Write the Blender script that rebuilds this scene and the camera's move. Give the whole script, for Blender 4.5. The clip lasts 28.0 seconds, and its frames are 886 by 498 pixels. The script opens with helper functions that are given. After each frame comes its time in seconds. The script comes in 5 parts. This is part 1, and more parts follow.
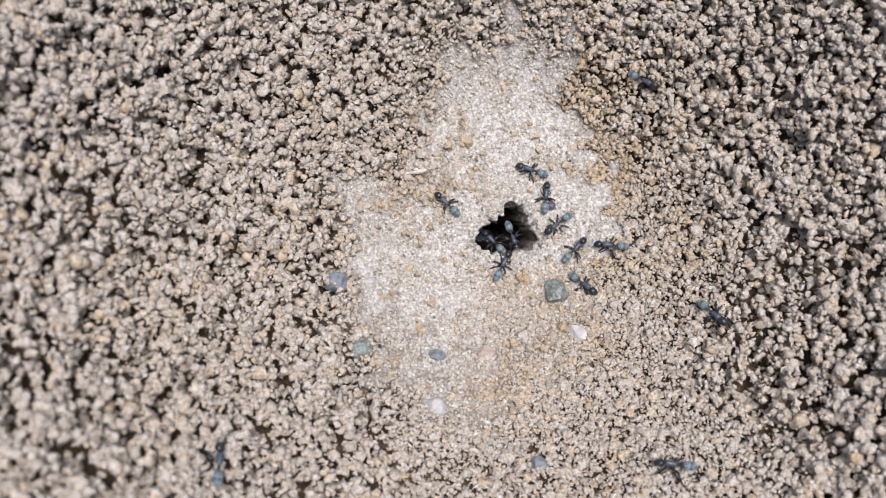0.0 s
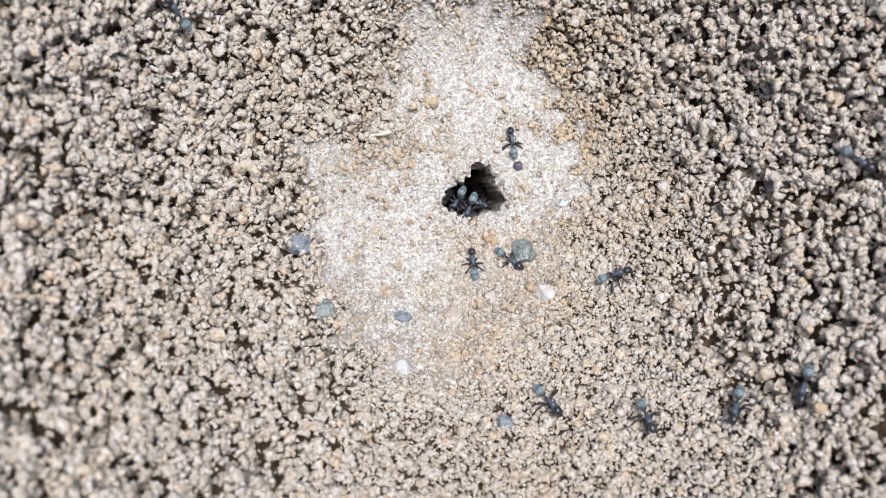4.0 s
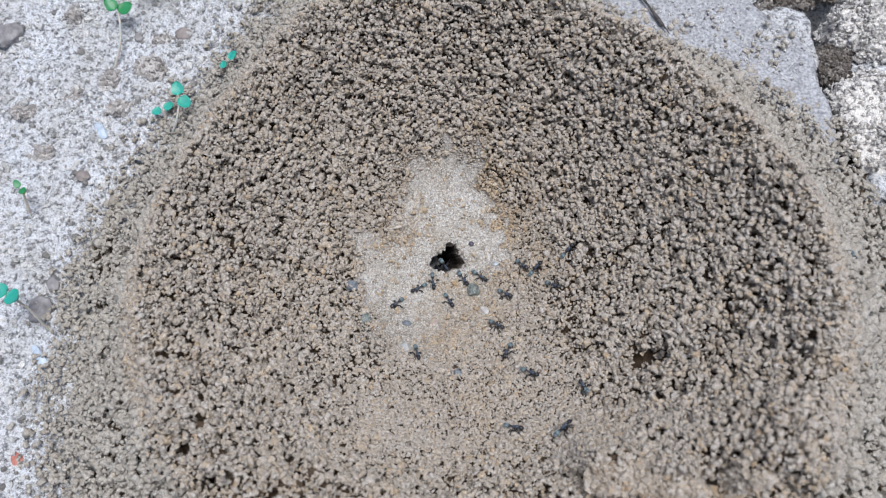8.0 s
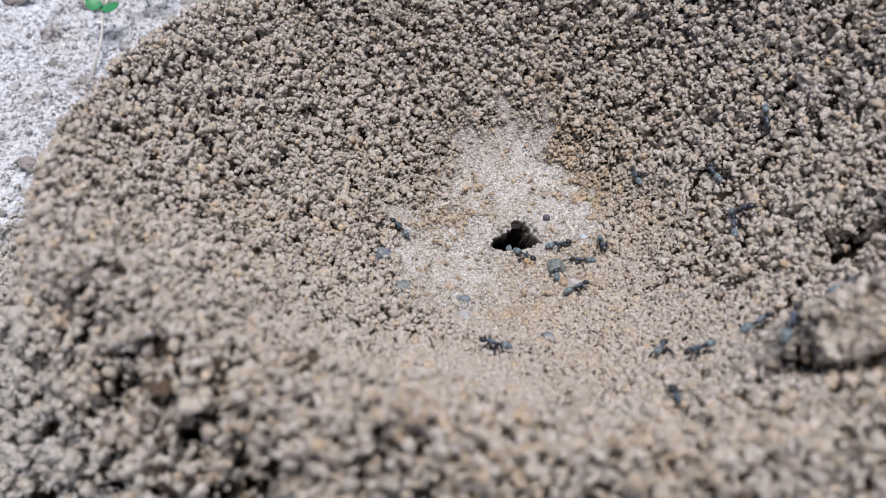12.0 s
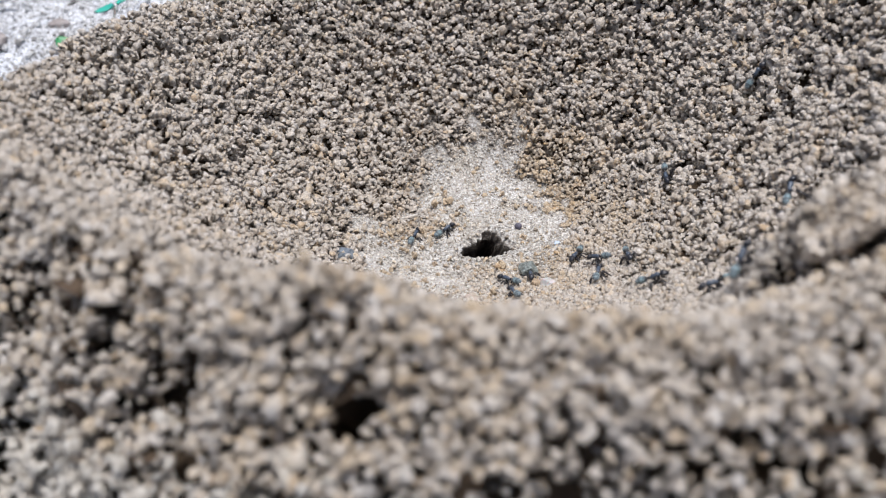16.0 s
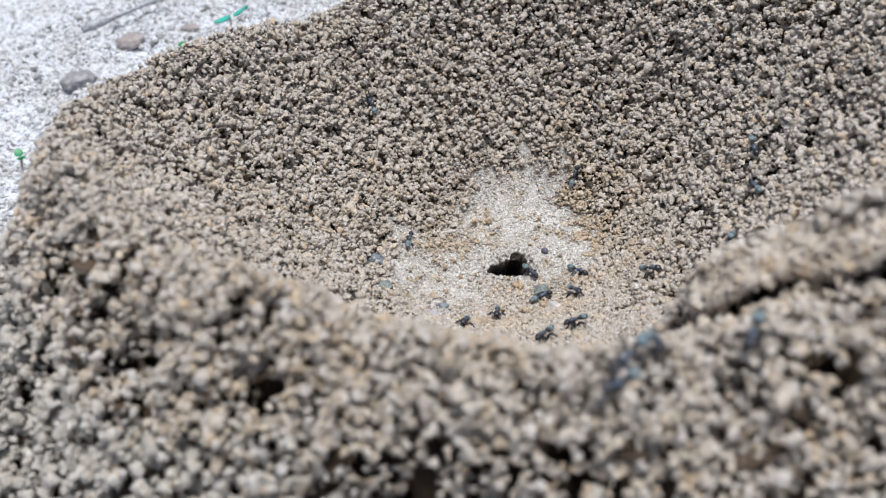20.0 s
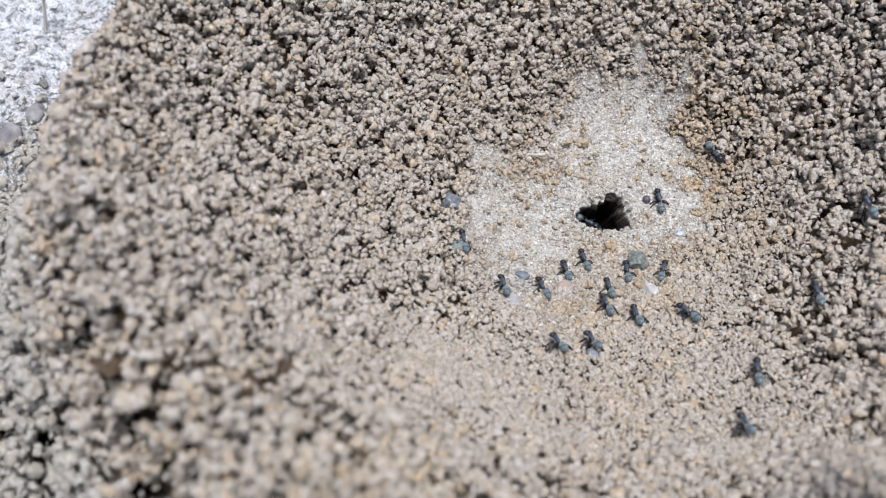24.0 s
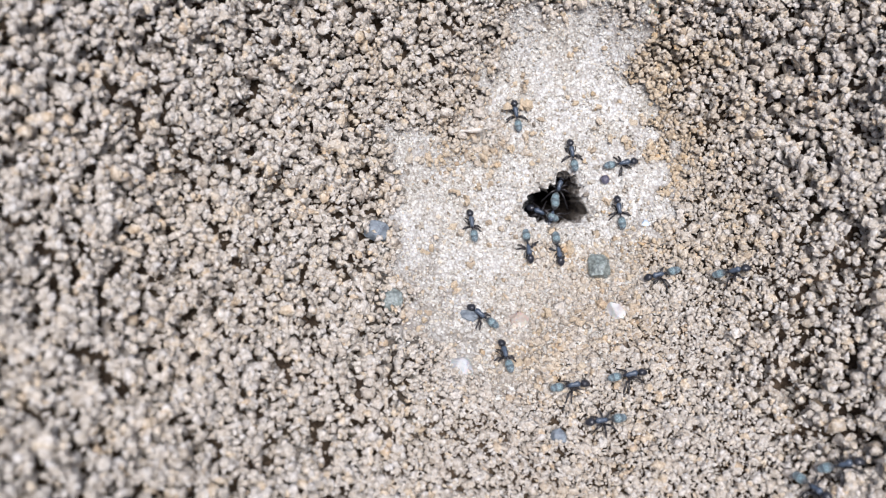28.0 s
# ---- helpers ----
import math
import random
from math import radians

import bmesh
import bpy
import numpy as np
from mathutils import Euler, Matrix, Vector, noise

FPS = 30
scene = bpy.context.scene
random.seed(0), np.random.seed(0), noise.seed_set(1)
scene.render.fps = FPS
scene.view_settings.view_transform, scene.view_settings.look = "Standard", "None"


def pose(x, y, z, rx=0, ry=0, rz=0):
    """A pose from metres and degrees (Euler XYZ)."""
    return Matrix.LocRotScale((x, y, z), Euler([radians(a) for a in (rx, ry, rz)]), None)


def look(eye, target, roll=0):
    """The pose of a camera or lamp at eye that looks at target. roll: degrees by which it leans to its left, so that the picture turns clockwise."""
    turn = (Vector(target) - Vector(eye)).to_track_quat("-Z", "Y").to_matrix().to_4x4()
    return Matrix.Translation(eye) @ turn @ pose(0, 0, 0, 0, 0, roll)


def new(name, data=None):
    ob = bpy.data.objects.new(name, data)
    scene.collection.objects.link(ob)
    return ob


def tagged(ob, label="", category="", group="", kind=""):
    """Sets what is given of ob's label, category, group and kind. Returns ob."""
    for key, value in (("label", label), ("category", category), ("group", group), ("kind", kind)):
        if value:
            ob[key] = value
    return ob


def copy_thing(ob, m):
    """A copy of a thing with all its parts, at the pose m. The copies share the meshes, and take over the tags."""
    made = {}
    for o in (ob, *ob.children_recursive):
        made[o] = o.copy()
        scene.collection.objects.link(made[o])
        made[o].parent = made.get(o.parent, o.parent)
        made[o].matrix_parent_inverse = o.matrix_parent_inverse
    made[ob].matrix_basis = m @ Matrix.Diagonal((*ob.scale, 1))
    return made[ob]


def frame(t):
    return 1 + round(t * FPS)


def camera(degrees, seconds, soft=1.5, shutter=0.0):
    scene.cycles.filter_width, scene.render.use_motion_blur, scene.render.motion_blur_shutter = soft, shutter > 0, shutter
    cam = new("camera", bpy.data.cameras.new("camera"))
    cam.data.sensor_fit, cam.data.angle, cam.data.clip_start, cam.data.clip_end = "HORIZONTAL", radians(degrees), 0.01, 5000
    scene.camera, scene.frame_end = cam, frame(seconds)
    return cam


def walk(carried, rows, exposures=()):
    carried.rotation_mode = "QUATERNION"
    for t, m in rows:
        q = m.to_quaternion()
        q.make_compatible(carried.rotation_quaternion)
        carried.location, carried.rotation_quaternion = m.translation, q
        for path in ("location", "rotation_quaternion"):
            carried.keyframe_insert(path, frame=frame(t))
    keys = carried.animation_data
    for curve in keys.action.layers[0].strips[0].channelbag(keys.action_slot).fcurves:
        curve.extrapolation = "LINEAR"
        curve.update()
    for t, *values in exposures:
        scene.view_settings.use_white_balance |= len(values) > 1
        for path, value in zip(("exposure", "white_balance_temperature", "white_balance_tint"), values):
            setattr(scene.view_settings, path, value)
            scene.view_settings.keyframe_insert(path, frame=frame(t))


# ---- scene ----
# the walk, in centimetres round the nest hole: seconds, x, y, z, yaw, pitch, roll
cam = camera(53.2, 28.0, 1.2)
UNIT = 0.01
ROWS = [
    (0, -1.104, -4.624, 11.965, -0.11, -73.42, -0.57),
    (0.5, -1.219, -4.521, 11.113, -3.41, -73.92, 2.61),
    (1, -1.219, -4.456, 10.945, -2.10, -74.37, 1.25),
    (1.5, -1.154, -4.705, 11.117, -3.35, -74.18, 2.28),
    (2, -0.924, -4.778, 11.271, -2.61, -74.24, 1.61),
    (2.5, -0.748, -4.789, 11.197, -2.83, -74.27, 1.32),
    (3, -0.826, -4.870, 11.291, -3.39, -74.41, 1.69),
    (3.5, -0.784, -4.874, 11.339, -2.52, -74.37, 0.86),
    (5.5, -0.268, -5.674, 15.037, 5.71, -74.71, -7.79),
    (6, -0.163, -6.243, 16.694, 8.12, -74.92, -9.85),
    (6.5, 0.365, -7.087, 18.703, 8.69, -74.75, -10.30),
    (7, 0.546, -7.785, 20.495, 7.76, -73.86, -9.47),
    (7.5, 0.482, -8.410, 21.460, 6.33, -71.43, -8.10),
    (8, 0.658, -9.517, 21.736, 5.32, -67.62, -7.42),
    (8.5, 0.439, -11.017, 20.010, 7.29, -64.29, -10.28),
    (9, 0.134, -11.856, 18.248, 5.96, -58.59, -9.54),
    (9.5, -0.284, -12.555, 16.908, 5.07, -55.37, -9.36),
    (10, -0.205, -12.932, 15.676, 4.58, -52.97, -9.39),
    (10.5, -0.430, -13.208, 14.838, 3.83, -50.61, -8.87),
    (11, -0.412, -13.173, 13.397, 3.43, -48.84, -8.69),
    (11.5, -0.763, -13.018, 12.293, 3.23, -47.60, -8.50),
    (12, -0.909, -12.846, 11.460, 2.93, -45.51, -7.85),
    (12.5, -0.940, -12.973, 10.704, 2.69, -44.51, -7.56),
    (13, -0.918, -13.074, 10.074, 2.19, -43.50, -7.60),
    (13.5, -0.995, -13.142, 9.806, 1.70, -42.55, -7.44),
    (15.5, -1.293, -13.586, 9.340, 1.16, -39.08, -6.94),
    (16, -0.744, -13.824, 9.177, 0.69, -37.28, -6.89),
    (16.5, -0.412, -13.919, 9.072, 0.58, -36.07, -7.15),
    (17, 0.014, -14.156, 9.030, 0.50, -35.57, -7.32),
    (17.5, 0.135, -14.170, 9.149, 0.91, -35.39, -7.53),
    (18, 0.330, -14.332, 9.408, 2.31, -35.24, -8.40),
    (18.5, 0.718, -14.562, 9.544, 3.91, -35.00, -7.92),
    (19, 1.099, -14.825, 9.598, 6.74, -35.16, -7.47),
    (19.5, 1.481, -14.785, 9.725, 9.63, -35.27, -7.94),
    (20, 1.614, -14.894, 10.064, 12.08, -35.83, -7.69),
    (20.5, 1.589, -14.790, 10.525, 14.44, -37.17, -7.46),
    (21, 1.227, -14.118, 10.984, 16.24, -41.01, -5.91),
    (21.5, 1.001, -13.308, 11.253, 16.98, -45.29, -4.96),
    (22, 0.583, -12.258, 11.001, 17.43, -48.74, -4.45),
    (22.5, 0.176, -11.804, 10.923, 17.47, -49.67, -4.14),
    (24.5, 0.056, -9.467, 11.588, 19.12, -58.18, -6.19),
    (25, -0.501, -8.390, 11.342, 16.62, -63.01, -4.25),
    (25.5, -0.672, -7.508, 11.570, 14.09, -65.64, -3.41),
    (26, -0.938, -6.974, 11.693, 13.74, -68.15, -3.91),
    (26.5, -0.860, -6.447, 11.747, 14.29, -70.14, -5.35),
    (27, -0.701, -5.907, 11.566, 14.27, -72.10, -6.89),
    (27.5, -0.737, -5.575, 11.421, 14.75, -73.79, -7.67),
    (28, -0.799, -4.892, 11.645, 14.77, -74.14, -8.38),
]


def gaze(x, y, z, yaw, pitch, roll):
    turn = radians(yaw), radians(pitch)
    ahead = Vector((-math.sin(turn[0]) * math.cos(turn[1]), math.cos(turn[0]) * math.cos(turn[1]), math.sin(turn[1])))
    eye = UNIT * Vector((x, y, z))
    return look(eye, eye + ahead, roll)


EXPOSURES = [(0, 0.02, 6600, 14), (1, 0.2, 6480, 14), (3.5, 0.28, 6400, 11), (6, -0.09, 6300, 10), (8, -0.31, 6280, 10), (11, -0.26, 6400, 14), (13, -0.11, 6450, 14), (17, 0.04, 6430, 10), (20, 0.01, 6370, 9),
             (22.5, -0.15, 6280, 10), (25, 0.02, 6290, 11), (27, 0.11, 6290, 12), (28, 0.25, 6300, 12)]
walk(cam, [(t, gaze(*row)) for t, *row in ROWS], EXPOSURES)
cam.data.dof.use_dof, cam.data.dof.aperture_fstop = True, 26

# ---- light: a bright overcast sky ----
SUN_UP, SUN_ROUND = 83, 110
world = bpy.data.worlds.new("overcast_sky")
scene.world = world
world.use_nodes = True
sky = world.node_tree.nodes.new("ShaderNodeTexSky")
sky.sky_type, sky.sun_disc = "NISHITA", False
sky.sun_elevation, sky.sun_rotation = radians(SUN_UP), radians(SUN_ROUND)
sky.air_density, sky.dust_density, sky.ozone_density = 1.0, 4.0, 1.0
back = world.node_tree.nodes["Background"]
back.inputs["Strength"].default_value = 0.1
world.node_tree.links.new(sky.outputs["Color"], back.inputs["Color"])
sun = new("sun", bpy.data.lights.new("sun", "SUN"))
sun.data.energy, sun.data.angle, sun.data.color = 3.5, radians(28), (1.0, 1.0, 1.0)
sun.matrix_world = look(
    Vector((math.sin(radians(SUN_ROUND)) * math.cos(radians(SUN_UP)), math.cos(radians(SUN_ROUND)) * math.cos(radians(SUN_UP)), math.sin(radians(SUN_UP)))) * 2,
    (0, 0, 0))


# ---- materials ----
def shader(name):
    m = bpy.data.materials.new(name)
    m.use_nodes = True
    nt = m.node_tree
    return m, nt, nt.nodes["Principled BSDF"]


def add(nt, kind, **values):
    n = nt.nodes.new("ShaderNode" + kind)
    for k, v in values.items():
        n.inputs[k.replace("_", " ")].default_value = v
    return n


def noise_tex(nt, scale, detail=4.0, rough=0.6):
    n = add(nt, "TexNoise", Scale=scale, Detail=detail, Roughness=rough)
    c = nt.nodes.get("where") or nt.nodes.new("ShaderNodeTexCoord")
    c.name = "where"
    nt.links.new(c.outputs["Object"], n.inputs["Vector"])
    return n


def ramp(nt, source, stops):
    n = nt.nodes.new("ShaderNodeValToRGB")
    while len(n.color_ramp.elements) < len(stops):
        n.color_ramp.elements.new(0.5)
    for e, (at, c) in zip(n.color_ramp.elements, stops):
        e.position, e.color = at, (*c, 1)
    nt.links.new(source, n.inputs["Fac"])
    return n


def mixed(nt, a, b, fac, how="MIX"):
    n = nt.nodes.new("ShaderNodeMix")
    n.data_type, n.blend_type = "RGBA", how
    for socket, v in ((n.inputs[0], fac), (n.inputs[6], a), (n.inputs[7], b)):
        if isinstance(v, bpy.types.NodeSocket):
            nt.links.new(v, socket)
        elif isinstance(v, tuple):
            socket.default_value = (*v, 1)
        else:
            socket.default_value = v
    return n.outputs[2]


def bump(nt, bsdf, source, strength, distance):
    b = add(nt, "Bump", Strength=strength, Distance=distance)
    nt.links.new(source, b.inputs["Height"])
    nt.links.new(b.outputs["Normal"], bsdf.inputs["Normal"])
    return b


OCHRE = (1.0, 0.89, 0.72)


def mat_pellet(name, tones, own=1.0):
    """Loose grains or pellets; own: how far each has its own tone, not that of its neighbourhood."""
    m, nt, b = shader(name)
    geo = nt.nodes.new("ShaderNodeNewGeometry")
    near = noise_tex(nt, 330, 3)
    spread = add(nt, "MapRange")
    spread.inputs["From Min"].default_value, spread.inputs["From Max"].default_value = 0.28, 0.72
    nt.links.new(near.outputs["Fac"], spread.inputs["Value"])
    blend = nt.nodes.new("ShaderNodeMix")
    blend.inputs["Factor"].default_value = own
    nt.links.new(spread.outputs["Result"], blend.inputs["A"])
    nt.links.new(geo.outputs["Random Per Island"], blend.inputs["B"])
    tone = ramp(nt, blend.outputs["Result"], tones)
    fresh = nt.nodes.new("ShaderNodeAttribute")
    fresh.attribute_name = "ochre"
    warm = mixed(nt, tone.outputs["Color"], OCHRE, 1.0, "MULTIPLY")
    toned = mixed(nt, tone.outputs["Color"], warm, fresh.outputs["Fac"])
    fine = noise_tex(nt, 2600, 3)
    grain = add(nt, "TexVoronoi", Scale=3000, Randomness=1.0)
    nt.links.new(nt.nodes["where"].outputs["Object"], grain.inputs["Vector"])
    c = mixed(nt, toned, ramp(nt, fine.outputs["Fac"], [(0.3, (0.74, 0.70, 0.65)), (0.7, (1.18, 1.18, 1.17))]).outputs["Color"], 1.0, "MULTIPLY")
    c = mixed(nt, c, ramp(nt, grain.outputs["Color"], [(0.15, (0.86, 0.83, 0.79)), (0.85, (1.10, 1.10, 1.10))]).outputs["Color"], 1.0, "MULTIPLY")
    nt.links.new(c, b.inputs["Base Color"])
    b.inputs["Roughness"].default_value = 0.85
    b.inputs["Specular IOR Level"].default_value = 0.3
    relief = nt.nodes.new("ShaderNodeMath")
    relief.operation = "SUBTRACT"
    nt.links.new(fine.outputs["Fac"], relief.inputs[0])
    nt.links.new(grain.outputs["Distance"], relief.inputs[1])
    bump(nt, b, relief.outputs[0], 0.6, 0.0003)
    return m


def mat_piece(name, stops, fine_scale, rough=0.8, relief=0.0002):
    """Loose pieces that take their tone from the object's random number."""
    m, nt, b = shader(name)
    info = nt.nodes.new("ShaderNodeObjectInfo")
    tone = ramp(nt, info.outputs["Random"], stops)
    fine = noise_tex(nt, fine_scale, 3)
    c = mixed(nt, tone.outputs["Color"], ramp(nt, fine.outputs["Fac"], [(0.3, (0.65, 0.63, 0.6)), (0.7, (1.25, 1.23, 1.2))]).outputs["Color"], 1.0, "MULTIPLY")
    nt.links.new(c, b.inputs["Base Color"])
    b.inputs["Roughness"].default_value = rough
    bump(nt, b, fine.outputs["Fac"], 0.6, relief)
    return m


def mat_mound():
    """Packed soil under the pellets, coloured dark for gap shade, with the trodden pale sand floor round the hole."""
    m, nt, b = shader("mound_soil")
    at = nt.nodes.new("ShaderNodeAttribute")
    at.attribute_name = "sand"
    grain = add(nt, "TexVoronoi", Scale=2300, Randomness=1.0)
    nt.links.new(noise_tex(nt, 900, 3).id_data.nodes["where"].outputs["Object"], grain.inputs["Vector"])
    fine = noise_tex(nt, 1500, 4)
    wide = noise_tex(nt, 160, 3)
    sand = mixed(nt, SAND_PALE, SAND_WARM, ramp(nt, wide.outputs["Fac"], [(0.42, (0, 0, 0)), (0.68, (1, 1, 1))]).outputs["Color"])
    tan = nt.nodes.new("ShaderNodeAttribute")
    tan.attribute_name = "tan"
    sand = mixed(nt, sand, SAND_TAN, tan.outputs["Fac"])
    sand = mixed(nt, sand, ramp(nt, grain.outputs["Color"], [(0.1, (0.7, 0.66, 0.62)), (0.5, (1, 1, 1)), (0.95, (1.3, 1.3, 1.3))]).outputs["Color"], 1.0, "MULTIPLY")
    sand = mixed(nt, sand, ramp(nt, grain.outputs["Distance"], [(0.25, (1.06, 1.06, 1.06)), (0.75, (0.62, 0.58, 0.55))]).outputs["Color"], 0.8, "MULTIPLY")
    # soil colour darkened to imitate shade in the gaps between pellets
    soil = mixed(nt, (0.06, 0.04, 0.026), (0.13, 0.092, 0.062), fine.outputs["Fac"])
    # the darkness inside the nest hole, painted into the soil colour
    shade_at = nt.nodes.new("ShaderNodeAttribute")
    shade_at.attribute_name = "hole_shade"
    nt.links.new(mixed(nt, mixed(nt, soil, sand, at.outputs["Fac"]), (0.026, 0.019, 0.015), shade_at.outputs["Fac"]), b.inputs["Base Color"])
    b.inputs["Roughness"].default_value = 0.9
    b.inputs["Specular IOR Level"].default_value = 0.3
    two = nt.nodes.new("ShaderNodeMath")
    two.operation = "SUBTRACT"
    nt.links.new(fine.outputs["Fac"], two.inputs[0])
    nt.links.new(grain.outputs["Distance"], two.inputs[1])
    bump(nt, b, two.outputs[0], 0.8, 0.00022)
    return m


def mat_ground():
    """Dry pale grey sandy earth, dusted and blotched."""
    m, nt, b = shader("pale_dry_earth")
    fine, mid, wide = noise_tex(nt, 2000, 4), noise_tex(nt, 620, 5, 0.7), noise_tex(nt, 70, 3)
    c = mixed(nt, GROUND_DARK, GROUND_PALE, ramp(nt, mid.outputs["Fac"], [(0.38, (0, 0, 0)), (0.52, (1, 1, 1))]).outputs["Color"])
    c = mixed(nt, c, ramp(nt, wide.outputs["Fac"], [(0.3, (0.86, 0.83, 0.8)), (0.65, (1.08, 1.08, 1.1))]).outputs["Color"], 1.0, "MULTIPLY")
    c = mixed(nt, c, ramp(nt, fine.outputs["Fac"], [(0.3, (0.5, 0.48, 0.47)), (0.5, (1, 1, 1)), (0.7, (1.2, 1.2, 1.2))]).outputs["Color"], 1.0, "MULTIPLY")
    nt.links.new(c, b.inputs["Base Color"])
    b.inputs["Roughness"].default_value = 0.95
    b.inputs["Specular IOR Level"].default_value = 0.2
    bump(nt, b, mid.outputs["Fac"], 1.0, 0.0012)
    return m


def mat_stone(name, a, c, scale=700, rough=0.5, clear=0.0):
    m, nt, b = shader(name)
    n, w = noise_tex(nt, scale, 5), noise_tex(nt, scale * 0.25, 2)
    col = mixed(nt, a, c, ramp(nt, n.outputs["Fac"], [(0.35, (0, 0, 0)), (0.65, (1, 1, 1))]).outputs["Color"])
    col = mixed(nt, col, ramp(nt, w.outputs["Fac"], [(0.35, (0.8, 0.8, 0.8)), (0.65, (1.12, 1.12, 1.12))]).outputs["Color"], 1.0, "MULTIPLY")
    nt.links.new(col, b.inputs["Base Color"])
    b.inputs["Roughness"].default_value = rough
    b.inputs["Subsurface Weight"].default_value = clear
    b.inputs["Subsurface Scale"].default_value = 0.001
    bump(nt, b, n.outputs["Fac"], 0.5, 0.0003)
    return m


PELLET_TONES = [(0.0, (0.31, 0.262, 0.218)), (0.2, (0.452, 0.41, 0.366)), (0.5, (0.52, 0.486, 0.452)), (0.66, (0.55, 0.53, 0.52)), (0.78, (0.55, 0.478, 0.39)), (0.9, (0.48, 0.38, 0.28)), (1.0, (0.62, 0.612, 0.626))]
FLANK_TONES = [(0.0, (0.29, 0.265, 0.235)), (0.2, (0.42, 0.40, 0.37)), (0.5, (0.485, 0.468, 0.442)), (0.8, (0.53, 0.52, 0.505)), (0.9, (0.49, 0.43, 0.35)), (1.0, (0.59, 0.59, 0.60))]
GRAIN_TONES = [(0.0, (0.22, 0.19, 0.16)), (0.12, (0.43, 0.41, 0.38)), (0.4, (0.565, 0.56, 0.55)), (0.75, (0.66, 0.66, 0.655)), (0.9, (0.55, 0.48, 0.385)), (1.0, (0.77, 0.775, 0.78))]
SAND_PALE, SAND_WARM, SAND_TAN = (0.555, 0.555, 0.55), (0.485, 0.465, 0.425), (0.50, 0.465, 0.415)
GROUND_PALE, GROUND_DARK = (0.73, 0.76, 0.80), (0.20, 0.205, 0.215)
PELLET = mat_pellet("soil_pellet_clay", PELLET_TONES, 0.6)
GRAIN = mat_pellet("quartz_sand_grain", GRAIN_TONES)
DUSTY_PELLET = mat_pellet("dusty_weathered_clay", FLANK_TONES, 0.6)
MOUND = mat_mound()
GROUND = mat_ground()
LOOSE = mat_piece("loose_pellet_clay", [(0.0, (0.42, 0.34, 0.26)), (0.35, (0.52, 0.43, 0.33)), (0.7, (0.55, 0.45, 0.33)), (1.0, (0.56, 0.51, 0.45))], 2600)
CRUMB = mat_pellet("crumbled_earth", [(0.0, (0.20, 0.20, 0.20)), (0.15, (0.42, 0.43, 0.445)), (0.45, (0.62, 0.645, 0.675)), (1.0, (0.76, 0.785, 0.82))])

# ---- the shape of the crater, in centimetres, at every 20 degrees round the hole ----
RIM_FAR = [6.8, 6.08, 5.83, 5.79, 5.86, 5.94, 5.9, 5.68, 5.6, 6.02, 6.88, 7.71, 8.26, 8.72, 9.25, 9.54, 9.1, 7.98]
RIM_UP = [4.95, 4.11, 3.63, 3.59, 3.55, 3.26, 3.03, 3.18, 3.62, 4.06, 4.41, 4.74, 4.94, 4.84, 4.62, 4.82, 5.38, 5.52]
FOOT_FAR = [11.6, 10.8, 8.9, 8.6, 9.0, 9.5, 9.7, 8.7, 8.8, 9.6, 11.0, 12.1, 12.7, 13.6, 14.4, 15.0, 14.4, 13.0]
HOLE_AT = (-0.06, -0.45)
HOLE_TURN = [-60, -16, 16, 40, 60, 90, 101, 110, 140, 168, 190, 204, 240, 270]
HOLE_FAR = [0.44, 0.47, 0.33, 0.36, 0.46, 0.45, 0.42, 0.25, 0.26, 0.42, 0.52, 0.56, 0.47, 0.41]
SAND_AT = (-0.2, -0.4)
SAND_TURN = [-178, -142, -121, -109, -93, -65, -24, 3, 34, 60, 67, 74, 86, 100, 109, 121, 140, 157]
SAND_FAR = [2.12, 2.42, 2.8, 2.96, 2.6, 2.0, 1.7, 1.77, 1.8, 2.3, 2.95, 3.1, 3.0, 2.85, 2.65, 2.15, 1.85, 1.85]
# hollows in the rim: x, y, radius, depth
PITS = [(-1.72, -9.0, 0.5, 0.16, 1.2), (-3.45, -7.38, 0.26, 0.2, 1.1), (-2.83, -7.3, 0.22, 0.18, 1.1), (-4.3, -7.1, 0.17, 0.14, 0.9), (-4.05, -7.2, 0.13, 0.12, 0.8), (-2.2, -7.8, 0.2, 0.12, 0.7), (-3.05, -8.4, 0.2, 0.15, 0.6), (-4.74, -7.0, 0.3, 0.22, 0.8), (-5.3, -6.4, 0.3, 0.22, 0.8),
        (-5.5, -6.1, 0.2, 0.2, 0.5), (-0.8, -9.65, 0.28, 0.2, 0.8), (0.47, -9.8, 0.28, 0.2, 0.8), (-2.5, -9.3, 0.2, 0.14, 0.6), (4.45, -4.35, 0.45, 0.35, 0.9), (3.6, -8.9, 0.45, 0.1, 0.65), (1.8, -9.9, 0.22, 0.15, 0.7),
        (0.4, -9.62, 0.2, 0.09, 0.7), (0.0, -9.5, 0.16, 0.09, 0.7), (-0.4, -9.62, 0.22, 0.09, 0.7), (0.9, -9.75, 0.16, 0.09, 0.7), (-3.35, -8.25, 0.2, 0.16, 0.8), (-4.05, -7.5, 0.2, 0.16, 0.8), (4.98, -7.1, 0.2, 0.16, 0.8)]
rng = np.random.default_rng(7)
LATTICE = rng.random((64, 64, 64))


